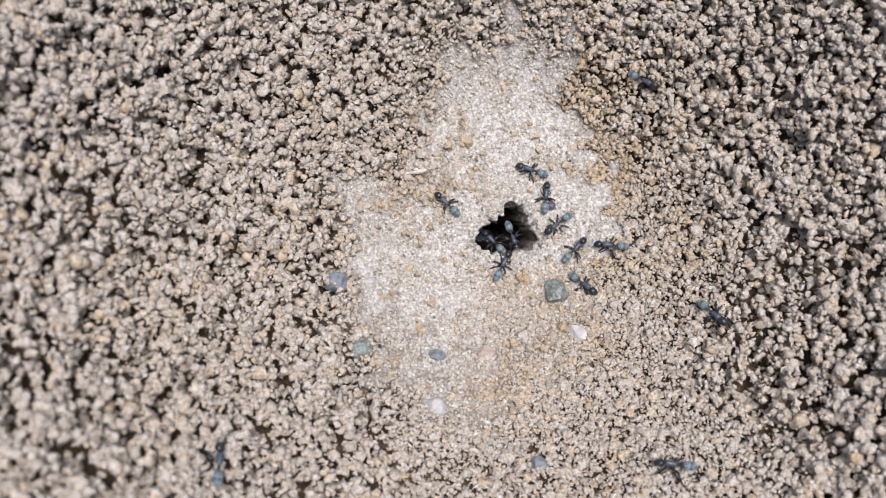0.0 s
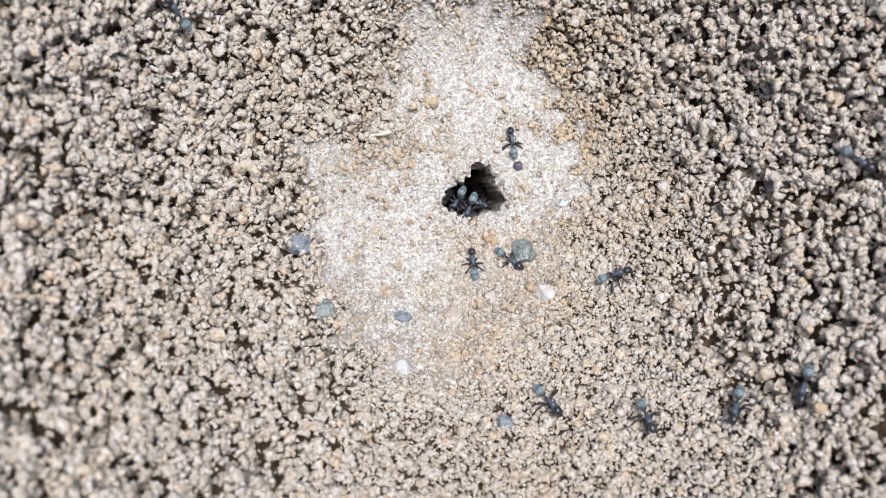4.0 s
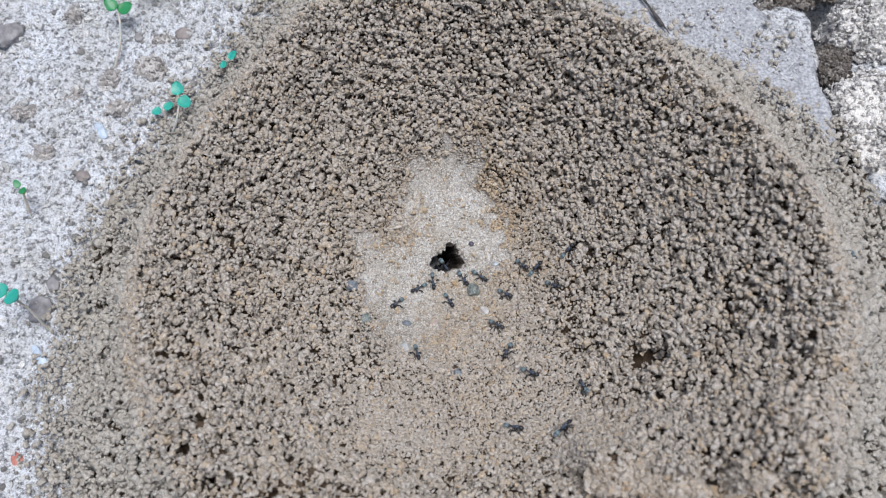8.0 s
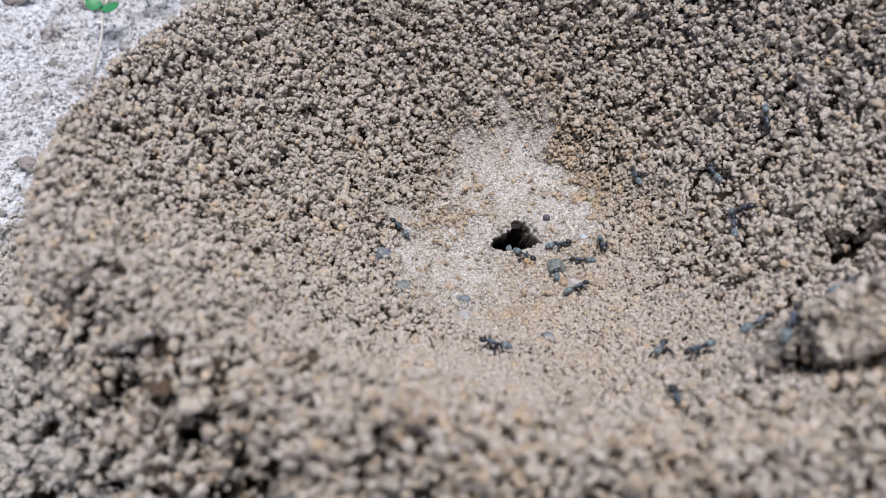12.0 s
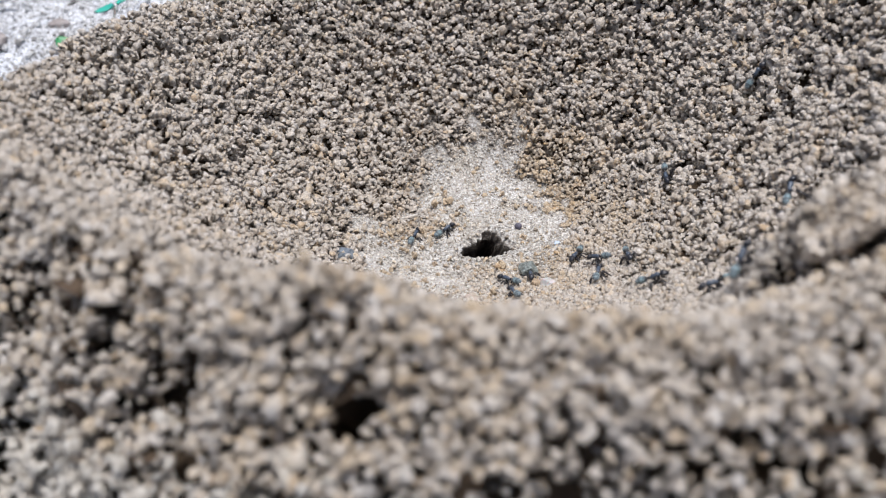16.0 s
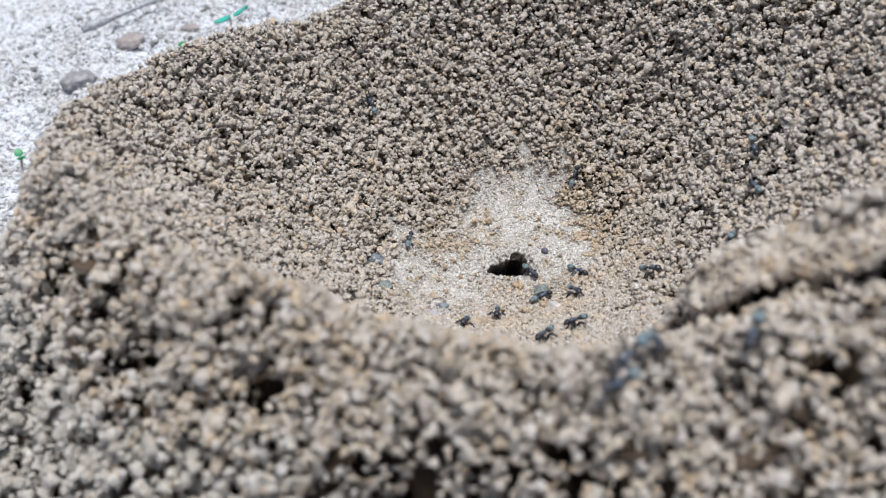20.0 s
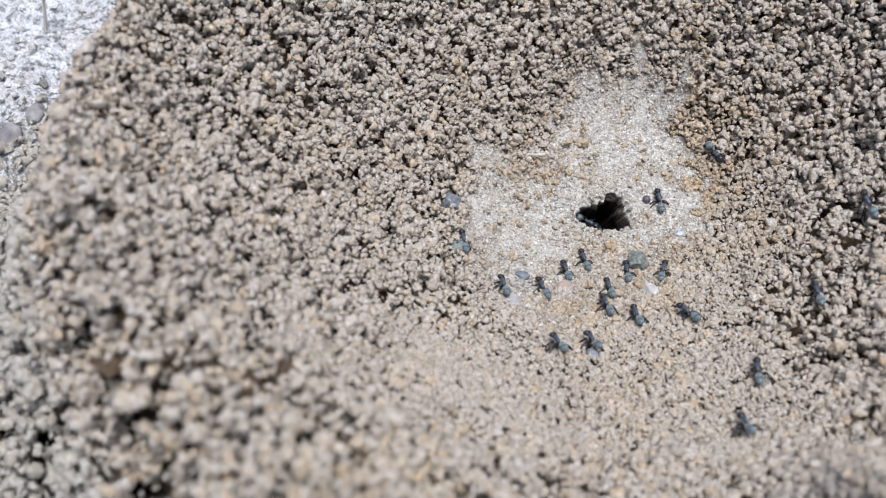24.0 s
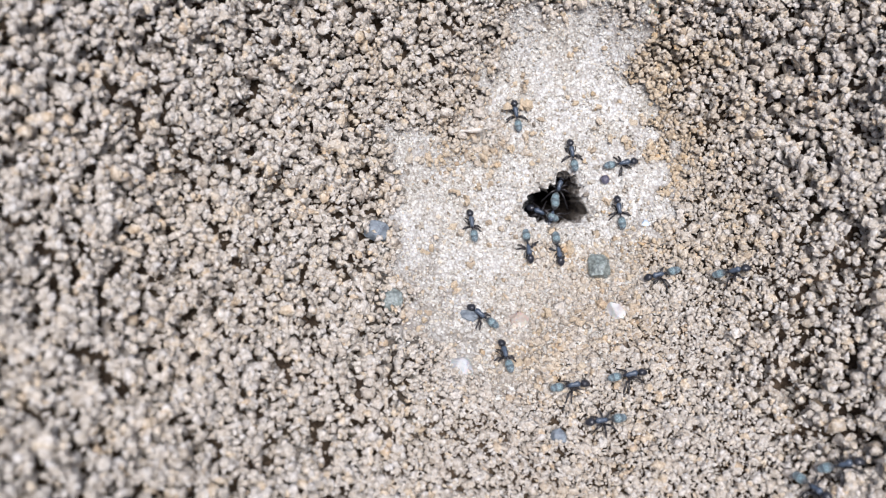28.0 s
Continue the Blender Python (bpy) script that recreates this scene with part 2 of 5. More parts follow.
def cloud(x, y, z, size):
    """Smooth noise from 0 to 1 whose lumps are about size wide."""
    p = [np.asarray(v, float) / size + 100 for v in (x, y, z)]
    i = [np.floor(v).astype(int) for v in p]
    f = [v - np.floor(v) for v in p]
    f = [v * v * (3 - 2 * v) for v in f]
    total = 0
    for a in (0, 1):
        for b in (0, 1):
            for c in (0, 1):
                w = (f[0] if a else 1 - f[0]) * (f[1] if b else 1 - f[1]) * (f[2] if c else 1 - f[2])
                total = total + w * LATTICE[(i[0] + a) % 64, (i[1] + b) % 64, (i[2] + c) % 64]
    return total


def round_table(values, turn):
    """A smooth closed curve through values at even steps of turn (radians)."""
    v = np.array(values)
    n = len(v)
    s = np.asarray(turn) / (2 * np.pi) * n
    i = np.floor(s).astype(int)
    f = s - i
    a, b, c, d = (v[(i + k) % n] for k in (-1, 0, 1, 2))
    return b + 0.5 * f * (c - a + f * (2 * a - 5 * b + 4 * c - d + f * (3 * (b - c) + d - a)))


def turn_table(turns, values, turn):
    return np.interp(np.degrees(turn), turns, values, period=360)


def step(a, b, v):
    t = np.clip((v - a) / (b - a), 0, 1)
    return t * t * (3 - 2 * t)


def earth(x, y):
    """The height of the open ground."""
    return 0.5 * (cloud(x, y, 3, 3.1) - 0.5) + 0.4 * (cloud(x, y, 9, 1.1) - 0.5) + 0.3 * (cloud(x, y, 5, 0.42) - 0.5) + 0.14 * (cloud(x, y, 5, 0.2) - 0.5)


def sandy(x, y):
    """1 on the trodden sand floor, 0 outside it."""
    dx, dy = x - SAND_AT[0], y - SAND_AT[1]
    edge = turn_table(SAND_TURN, SAND_FAR, np.arctan2(dy, dx))
    soft = 0.4 + 0.5 * step(-0.5, -2.5, dy) + 0.3 * step(1.4, 2.8, dy)
    return step(soft, -soft, np.hypot(dx, dy) - edge + 0.9 * (cloud(x, y, 2, 0.55) - 0.5) + 0.9 * (cloud(x, y, 2, 0.18) - 0.5))


def tan_floor(x, y):
    """1 where the floor below the hole is tan, not white."""
    return step(-1.1, 0.1, x - 0.25 * (y + 1.5) + 0.8 * (cloud(x, y, 17, 0.5) - 0.5)) * step(-0.75, -1.5, y + 0.5 * (cloud(x, y, 18, 0.3) - 0.5))


def trodden(x, y):
    """1 on the smooth floor of fine pellets before the hole, 0 on the walls."""
    wide = 1.5 + 0.42 * np.clip(-y - 1.5, 0, 5)
    across = abs(x - 0.5 - 0.06 * (-y - 2)) / wide + 0.35 * (cloud(x, y, 19, 0.7) - 0.5)
    apron = 0.75 * step(1.25, 0.6, np.hypot((x - 1.7) / 1.3, (y + 1.0) / 1.7) + 0.4 * (cloud(x, y, 20, 0.4) - 0.5))
    return np.maximum(apron, step(1.2, 0.75, across) * step(-0.9, -1.8, y) * step(-7.4, -6.0, y))


def hollow(x, y):
    """The depth of the cavities in the rim."""
    total = 0
    for px, py, wide, long, deep in PITS:
        total = total + deep * step(1.2, 0.7, np.hypot((x - px) / wide, (y - py) / long) + 0.5 * (cloud(x, y, 8, 0.3) - 0.5))
    # crumbly cavities all over the outer face of the near rim
    x, y = np.asarray(x, float), np.asarray(y, float)
    if not np.any(y < -4.5):
        return total
    past = np.hypot(x, y) - round_table(RIM_FAR, np.arctan2(y, x))
    face = step(-0.1, 0.45, past) * step(2.6, 1.4, past) * step(-4.5, -6.0, y) * step(3.0, 1.0, x)
    return np.maximum(total, 0.85 * face * step(0.40, 0.30, 0.7 * cloud(x / 1.5, y, 15, 0.3) + 0.3 * cloud(x, y, 16, 0.13)))


def crater(x, y):
    """The height of the mound."""
    x, y = np.asarray(x, float), np.asarray(y, float)
    turn, r = np.arctan2(y, x), np.hypot(x, y)
    rim, up, foot = (round_table(v, turn) for v in (RIM_FAR, RIM_UP, FOOT_FAR))
    inner = -0.975 + (up + 0.975) * np.clip((r - 1.56) / (rim - 1.56), 0, 1.15) ** 1.37
    out = (r - rim) / np.maximum(foot - rim, 1.5)
    outer = up * np.where(out < 0, 1 - 1.72 * out, np.clip(1 - out, 0, 1) ** 1.72) - 0.6 * np.clip(out - 0.95, 0, 1)
    z = -0.35 * np.log(np.exp(-inner / 0.35) + np.exp(-outer / 0.35))
    rough = step(2.0, 5.0, r)
    z = z + rough * (0.5 * (cloud(x, y, 1, 1.6) - 0.5) + 0.3 * (cloud(x, y, 4, 0.6) - 0.5))
    # the slumped ledge with its broken front, over the cleft
    ragged = 0.35 * (cloud(x, y, 6, 0.6) - 0.5)
    z = z + 1.2 * step(-0.1, 0.1, y + 7.02 + 0.12 * (x - 3) + ragged) * step(1.9, 3.2, x + ragged) * step(-5.2, -6.75, y) * step(8.0, 6.0, x)
    z = z - hollow(x, y)
    # crumbly holes all along the near rim
    near = step(-5.5, -6.8, y)
    z = z + near * (0.2 * (cloud(x, y, 21, 0.34) - 0.5) - 0.3 * step(0.28, 0.2, cloud(x, y, 15, 0.32)))
    return z


def upright(x, y):
    """The mound's outward direction at x, y."""
    e = 0.06
    n = np.stack([(crater(x - e, y) - crater(x + e, y)) / (2 * e), (crater(x, y - e) - crater(x, y + e)) / (2 * e), np.ones(np.shape(x))], -1)
    return n / np.linalg.norm(n, axis=-1)[..., None]


# ---- building helpers ----
def part(name, bm, material, parent=None, label="", smooth=True):
    me = bpy.data.meshes.new(name)
    bm.to_mesh(me)
    bm.free()
    me.materials.append(material)
    if smooth:
        me.shade_smooth()
    ob = new(name, me)
    ob.parent = parent
    if label:
        ob["label"] = label
    return ob


def mesh_from(name, verts, faces, material, parent=None, smooth=True):
    """One mesh from arrays: verts n x 3 in centimetres, faces m x 3 or m x 4."""
    me = bpy.data.meshes.new(name)
    n, (m, k) = len(verts), faces.shape
    me.vertices.add(n)
    me.vertices.foreach_set("co", (np.asarray(verts, np.float32) * UNIT).ravel())
    me.loops.add(m * k)
    me.loops.foreach_set("vertex_index", faces.astype(np.int32).ravel())
    me.polygons.add(m)
    me.polygons.foreach_set("loop_start", np.arange(0, m * k, k, dtype=np.int32))
    me.polygons.foreach_set("use_smooth", np.full(m, smooth))
    me.update(calc_edges=True)
    me.materials.append(material)
    ob = new(name, me)
    ob.parent = parent
    return ob


def lump_shapes(level, count, rough, seed):
    """Some uneven lumps of about unit diameter: vertices of each and their common triangles."""
    bm = bmesh.new()
    if level:
        bmesh.ops.create_icosphere(bm, subdivisions=level, radius=0.5)
    else:
        bmesh.ops.create_uvsphere(bm, u_segments=6, v_segments=4, radius=0.5)
        bmesh.ops.triangulate(bm, faces=bm.faces[:])
    bm.verts.index_update()
    v = np.array([p.co[:] for p in bm.verts])
    f = np.array([[p.index for p in q.verts] for q in bm.faces])
    bm.free()
    r = np.random.default_rng(seed)
    out = []
    for k in range(count):
        o = r.random(3) * 40
        d = v * 2
        swell = 1 + rough * (cloud(d[:, 0] + o[0], d[:, 1] + o[1], d[:, 2] + o[2], 0.8) - 0.5) * 2 + rough * (cloud(d[:, 0] + o[2], d[:, 1] + o[0], d[:, 2] + o[1], 0.35) - 0.5)
        out.append(v * swell[:, None] * (r.uniform(0.68, 1.3, 3)))
    return np.array(out), f


def turns(n, r, tip=None):
    """n random rotation matrices, or such that tip no further than about tip from upright."""
    q = r.normal(size=(n, 4))
    if tip is not None:
        a, b = r.random(n) * np.pi, r.normal(size=(n, 2)) * tip * 0.5
        q = np.stack([np.cos(a), b[:, 0], b[:, 1], np.sin(a)], 1)
    q /= np.linalg.norm(q, axis=1)[:, None]
    w, x, y, z = q.T
    return np.stack([1 - 2 * (y * y + z * z), 2 * (x * y - z * w), 2 * (x * z + y * w), 2 * (x * y + z * w), 1 - 2 * (x * x + z * z), 2 * (y * z - x * w),
                     2 * (x * z - y * w), 2 * (y * z + x * w), 1 - 2 * (x * x + y * y)], 1).reshape(n, 3, 3)


def heap(name, places, sizes, shapes, tris, material, parent, r, smooth=True, tip=None, ochre=None):
    """Many lumps joined in one mesh; ochre: how fresh and yellow each is."""
    n = len(places)
    pick = shapes[r.integers(0, len(shapes), n)]
    v = np.einsum("nij,nkj->nki", turns(n, r, tip), pick) * sizes[:, None, None] + places[:, None, :]
    f = tris[None] + (np.arange(n) * shapes.shape[1])[:, None, None]
    ob = mesh_from(name, v.reshape(-1, 3), f.reshape(-1, 3), material, parent, smooth)
    if ochre is not None:
        ob.data.attributes.new("ochre", "FLOAT", "POINT").data.foreach_set("value", np.repeat(ochre, shapes.shape[1]).astype(np.float32))
    return tagged(ob, kind="stuff")


# ---- the ground ----
def build_ground():
    inside = np.linspace(-24, 24, 301)
    far = np.array([30, 40, 60, 100, 200, 500, 1500, 5000.0])
    line = np.r_[-far[::-1], inside, far]
    x, y = np.meshgrid(line, line)
    r, turn = np.hypot(x, y), np.arctan2(y, x)
    z = earth(x, y) * step(60, 24, np.maximum(abs(x), abs(y)))
    z = z - 3.5 * step(-0.8, -2.2, r - round_table(FOOT_FAR, turn))
    # the crack beside the flat stone
    z = z - 3.6 * step(0.5, 0.25, abs(x - 11.0 - 0.5 * (cloud(x, y, 14, 0.9) - 0.5))) * step(-1.0, 0.5, y) * step(7.5, 6.0, y)
    n = len(line)
    i = np.arange(n * n).reshape(n, n)
    f = np.stack([i[:-1, :-1], i[:-1, 1:], i[1:, 1:], i[1:, :-1]], -1).reshape(-1, 4)
    ob = mesh_from("ground", np.stack([x, y, z], -1).reshape(-1, 3), f, GROUND)
    return tagged(ob, "pale grey dry sandy earth, dusty and uneven", "ground", kind="structure")


# ---- the mound ----
def build_mound():
    thing = tagged(new("ant_mound"), "crater-shaped brown ant mound of loose clay pellets", "ant nest")
    n_turn, n_ring, n_down = 420, 230, 28
    a = np.linspace(0, 2 * np.pi, n_turn, endpoint=False)
    throat = turn_table(HOLE_TURN, HOLE_FAR, a)
    hole = throat + 0.12 * (cloud(3 * np.cos(a), 3 * np.sin(a), 0, 0.35) - 0.5)
    out = round_table(FOOT_FAR, a) + 0.4
    rings = []
    sand, hole_shade, tan = [], [], []
    for k in range(n_down + 1, 0, -1):
        d = min(k, n_down) / n_down
        c = hole + (throat * 0.85 - hole) * min(1.0, 3 * d) + 0.12 * (cloud(np.cos(a) * 2, np.sin(a) * 2, d * 14, 0.5) - 0.5) + 0.06 * (cloud(np.cos(a) * 2, np.sin(a) * 2, d * 14, 0.2) - 0.5)
        x, y = HOLE_AT[0] - 1.6 * d ** 1.3 + c * np.cos(a), HOLE_AT[1] + 2.4 * d ** 1.5 + c * np.sin(a)
        top = crater(HOLE_AT[0] + hole * np.cos(a), HOLE_AT[1] + hole * np.sin(a))
        if k > n_down:
            x, y = np.full(n_turn, x.mean()), np.full(n_turn, y.mean())
        rings.append(np.stack([x, y, top - 0.06 - 5.5 * d ** 1.3], 1))
        sand.append(np.full(n_turn, 0.8 * max(0.0, 1 - 5 * d)))
        # painted shade that reaches full strength a fifth of the way down
        hole_shade.append(np.full(n_turn, min(1.0, 5.0 * d)))
        tan.append(np.full(n_turn, 0.5))
    for s in np.linspace(0, 1, n_ring) ** 1.35:
        c = hole + (out - hole) * s
        x, y = HOLE_AT[0] + c * np.cos(a), HOLE_AT[1] + c * np.sin(a)
        z = crater(x, y) - 0.06 * step(0.12, 0.0, c - hole)
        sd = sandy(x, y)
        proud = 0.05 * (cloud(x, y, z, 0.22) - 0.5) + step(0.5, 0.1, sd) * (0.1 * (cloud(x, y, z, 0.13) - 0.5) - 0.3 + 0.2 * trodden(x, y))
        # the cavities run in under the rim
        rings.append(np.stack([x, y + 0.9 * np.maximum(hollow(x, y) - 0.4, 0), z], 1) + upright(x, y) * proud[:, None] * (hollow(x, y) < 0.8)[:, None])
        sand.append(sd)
        hole_shade.append(np.zeros(n_turn))
        tan.append(tan_floor(x, y))
    v = np.concatenate(rings)
    total = len(rings)
    i = np.arange(total * n_turn).reshape(total, n_turn)
    j = np.roll(i, -1, 1)
    f = np.stack([i[:-1], j[:-1], j[1:], i[1:]], -1).reshape(-1, 4)
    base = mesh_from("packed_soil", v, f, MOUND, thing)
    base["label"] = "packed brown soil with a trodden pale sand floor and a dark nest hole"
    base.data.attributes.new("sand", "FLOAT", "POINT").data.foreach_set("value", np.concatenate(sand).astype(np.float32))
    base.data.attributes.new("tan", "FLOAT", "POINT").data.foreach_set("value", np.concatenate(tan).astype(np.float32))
    base.data.attributes.new("hole_shade", "FLOAT", "POINT").data.foreach_set("value", np.concatenate(hole_shade).astype(np.float32))

    # the pellets: close small lumps inside and on the rim, coarser ones on the outer flank
    r = np.random.default_rng(11)
    lumps, lump_tris = lump_shapes(1, 60, 1.0, 3)
    # nothing is built of the undersides that lie in the heap
    under = lumps.mean(0)[:, 2].argmin()
    lump_tris = lump_tris[(lump_tris != under).all(1)]
    for name, gap, mean, label in (("soil_pellets", 0.050, 0.072, "brown clay pellets heaped loosely in a ring"), ("flank_pellets", 0.076, 0.102, "brown clay pellets strewn down the outer flank"),
                                   ("floor_pellets", 0.042, 0.054, "fine tan pellets trodden flat before the nest hole")):
        flank, floor = name == "flank_pellets", name == "floor_pellets"
        gx, gy = np.meshgrid(np.arange(-16, 17, gap), np.arange(-17, 13, gap))
        x, y = (g.ravel() + r.uniform(-0.42, 0.42, g.size) * gap for g in (gx, gy))
        turn, far = np.arctan2(y, x), np.hypot(x, y)
        rim, foot = round_table(RIM_FAR, turn), round_table(FOOT_FAR, turn)
        inner = far < rim + 0.9 + 0.5 * (r.random(len(x)) - 0.5)
        here = (~inner if flank else inner) & (far < foot + 1.6)
        if floor:
            here &= (x > -5) & (x < 5.5) & (y > -7.5) & (y < 1.5)
        x, y = x[here], y[here]
        smooth = trodden(x, y)
        grains = np.clip(smooth + 0.5 * tan_floor(x, y) * (sandy(x, y) > 0.3), 0, 1)
        here = r.random(len(x)) < (grains ** 0.7 if floor else 1 - 0.7 * smooth)
        x, y = x[here], y[here]
        z = crater(x, y)
        tilt = np.hypot((crater(x + 0.05, y) - z) / 0.05, (crater(x, y + 0.05) - z) / 0.05)
        for least in (0.9, 1.4, 2.2):
            more = tilt > least
            n = int(more.sum())
            x, y = np.r_[x, x[more] + r.uniform(-0.5, 0.5, n) * gap], np.r_[y, y[more] + r.uniform(-0.5, 0.5, n) * gap]
            tilt = np.r_[tilt, np.zeros(n)]
        z = crater(x, y)
        far, turn = np.hypot(x, y), np.arctan2(y, x)
        edge = round_table(FOOT_FAR, turn) + 0.1 + 1.1 * (cloud(x, y, 12, 0.9) - 0.5) + 1.1 * r.random(len(x)) ** 4
        sand_here, smooth, pit = sandy(x, y), trodden(x, y), hollow(x, y)
        hx, hy = x - HOLE_AT[0], y - HOLE_AT[1]
        clear = np.hypot(hx, hy) > turn_table(HOLE_TURN, HOLE_FAR, np.arctan2(hy, hx)) + 0.1
        # the pellets cling together in knobs and strings, with deep gaps between them
        knob = 0.65 * cloud(x, y, z, 0.078) + 0.35 * cloud(x + 7, y, z, 0.17)
        coarse = step(1.6, 3.4, x) * step(-6.8, -5.5, y)
        gappy = 0.412 + 0.025 * coarse - 0.09 * smooth + 0.035 * step(-6.0, -7.5, y)
        middle = step(3.6, 2.2, np.hypot(x - 0.1, y + 0.6))
        sunk = step(gappy + 0.05, gappy - 0.03, knob) * (1 - 0.8 * step(0.0, 0.35, sand_here)) * (1 - 0.55 * middle)
        strewn = step(1.0, 0.4, np.hypot((x + 1.55) / 1.1, (y - 0.35) / 1.0)) * (cloud(x, y, z, 0.16) > 0.43)
        chance = np.where(sand_here > 0.5, np.maximum(0.012 + 0.5 * (1 - sand_here) ** 2, 0.75 * strewn), 1 - 0.1 * sunk)
        if floor:
            chance = np.where(sand_here > 0.5, np.maximum(chance, 0.5 * tan_floor(x, y)), chance)
        # deep cavities stay bare, so the base's painted shade colour shows there
        chance = chance * step(0.8, 0.55, pit) * ~((x > 10.3) & (far > round_table(FOOT_FAR, turn) - 0.1))
        hidden = (y < -10.8) | ((x > 9.0) & (y < -2.5))
        keep = (far < edge) & clear & (r.random(len(x)) < chance * np.where(hidden, 0.3, 1.0))
        x, y, z, sand_here, knob, smooth, hidden, pit, sunk, coarse, middle = (q[keep] for q in (x, y, z, sand_here, knob, smooth, hidden, pit, sunk, coarse, middle))
        size = r.gamma(8, 1 / 8, len(x)) * mean * (1 - 0.15 * sand_here * (not floor)) * np.where(hidden, 1.5, 1.0) * (1 + 0.04 * coarse)
        lift = (0.06 * r.random(len(x)) + 0.35 * np.clip(knob - 0.45, 0, 0.3)) * (1 - 0.75 * smooth) * (1 - 0.85 * sand_here) - (0.2 + 0.03 * coarse) * sunk * (1 - 0.6 * smooth)
        lift = lift * (1.3 if flank else 1.0) + size * 0.25 * sand_here
        z = np.where(np.hypot(x, y) > 7.5, np.maximum(z, earth(x, y)), z)
        places = np.stack([x, y + 0.9 * np.maximum(pit - 0.4, 0), z], 1) + upright(x, y) * lift[:, None]
        ring = np.hypot((x - 0.9) / 1.3, (y - 0.9) / 1.7)
        ochre = np.clip(0.5 * step(1.35, 0.6, ring + 0.8 * (cloud(x, y, 23, 0.5) - 0.5)) + 0.4 * sand_here + 0.2 * middle + 0.3 * step(-6.3, -7.6, y) + 0.9 * (cloud(x, y, 24, 0.6) - 0.55) + (0.8 + 0.7 * step(-6.3, -7.6, y)) * (r.random(len(x)) - 0.75), 0, 1) * (0.3 if flank else 1.0)
        heap(name, places, size, lumps, lump_tris, DUSTY_PELLET if flank else PELLET, thing, r, True, 0.7, ochre)["label"] = label
    plain, plain_tris = lumps, lump_tris
    # fine sand grains on the floor
    n = 27000
    x, y = r.uniform(-3.2, 2.4, n), r.uniform(-4.2, 3.2, n)
    hx, hy = x - HOLE_AT[0], y - HOLE_AT[1]
    keep = (sandy(x, y) > 0.15) & (np.hypot(hx, hy) > turn_table(HOLE_TURN, HOLE_FAR, np.arctan2(hy, hx)) + 0.03)
    x, y = x[keep], y[keep]
    size = r.gamma(6, 1 / 6, len(x)) * 0.031
    ob = heap("sand_grains", np.stack([x, y, crater(x, y) + size * 0.15], 1), size, plain, plain_tris, GRAIN, thing, r, False, 0.4)
    ob["label"] = "pale sand grains on the trodden floor"
    return thing


def build_lip(thing):
    """The crumbling lip that overhangs the broken front of the slumped ledge."""
    r = np.random.default_rng(17)
    n, sides = 60, 18
    x = np.linspace(2.72, 5.6, n)
    y = -7.2 - 0.12 * (x - 3) + 0.2 * (cloud(x, 0, 3, 0.7) - 0.5)
    thick = (0.095 + 0.08 * (cloud(x, 2, 5, 0.5) - 0.5)) * step(2.5, 3.0, x) * step(5.7, 5.0, x)
    z = np.convolve(np.pad(crater(x, -6.82 - 0.12 * (x - 3)), 5, "edge"), np.ones(11) / 11, "valid") + 0.03 - 0.5 * thick
    a = np.linspace(0, 2 * np.pi, sides, endpoint=False)
    tube_x = np.repeat(x[:, None], sides, 1)
    swell = thick[:, None] * (0.75 + 0.6 * cloud(tube_x, 2 * np.cos(a)[None] + 0 * tube_x, 2 * np.sin(a)[None] + 0 * tube_x, 0.3))
    v = np.stack([tube_x, y[:, None] + 3.3 * swell * np.cos(a), z[:, None] + swell * np.sin(a) - 0.5 * swell * np.cos(a)], -1)
    i = np.arange(n * sides).reshape(n, sides)
    j = np.roll(i, -1, 1)
    f = np.stack([i[:-1], j[:-1], j[1:], i[1:]], -1).reshape(-1, 4)
    core = mesh_from("ledge_lip", v.reshape(-1, 3), f, MOUND, thing)
    core["label"] = "crumbling soil lip overhanging a dark cavity"
    count = 4200
    k, q = r.integers(0, n, count), r.integers(0, sides, count)
    places = v[k, q] + r.normal(size=(count, 3)) * 0.025
    shapes, tris = lump_shapes(1, 24, 1.0, 19)
    heap("lip_pellets", places, r.gamma(7, 1 / 7, count) * 0.1, shapes, tris, PELLET, thing, r, False, None, np.full(count, 0.2))["label"] = "clay pellets clinging to the overhanging lip"


build_ground()
mound = build_mound()
build_lip(mound)
cam.data.dof.focus_object = mound


# ---- shaping helpers ----
def tube(bm, points, radii, sides=7):
    """A tapered tube along points, with closed ends, in centimetres."""
    rings = []
    pts = [Vector(p) * UNIT for p in points]
    for k, p in enumerate(pts):
        d = (pts[min(k + 1, len(pts) - 1)] - pts[max(k - 1, 0)]).normalized()
        u = d.cross(Vector((0.31, 0.17, 0.93))).normalized()
        w = d.cross(u)
        rings.append([bm.verts.new(p + UNIT * radii[k] * (u * math.cos(2 * math.pi * q / sides) + w * math.sin(2 * math.pi * q / sides))) for q in range(sides)])
    for a, b in zip(rings, rings[1:]):
        for q in range(sides):
            bm.faces.new((a[q], a[(q + 1) % sides], b[(q + 1) % sides], b[q]))
    bm.faces.new(rings[0][::-1])
    bm.faces.new(rings[-1])


def smooth_line(points, n):
    """A soft curve through points."""
    p = [Vector(points[0]), *(Vector(q) for q in points), Vector(points[-1])]
    out = []
    for k in range(len(points) - 1):
        a, b, c, d = p[k:k + 4]
        for q in range(n):
            f = q / n
            out.append(b + 0.5 * f * (c - a + f * (2 * a - 5 * b + 4 * c - d + f * (3 * (b - c) + d - a))))
    return out + [Vector(points[-1])]


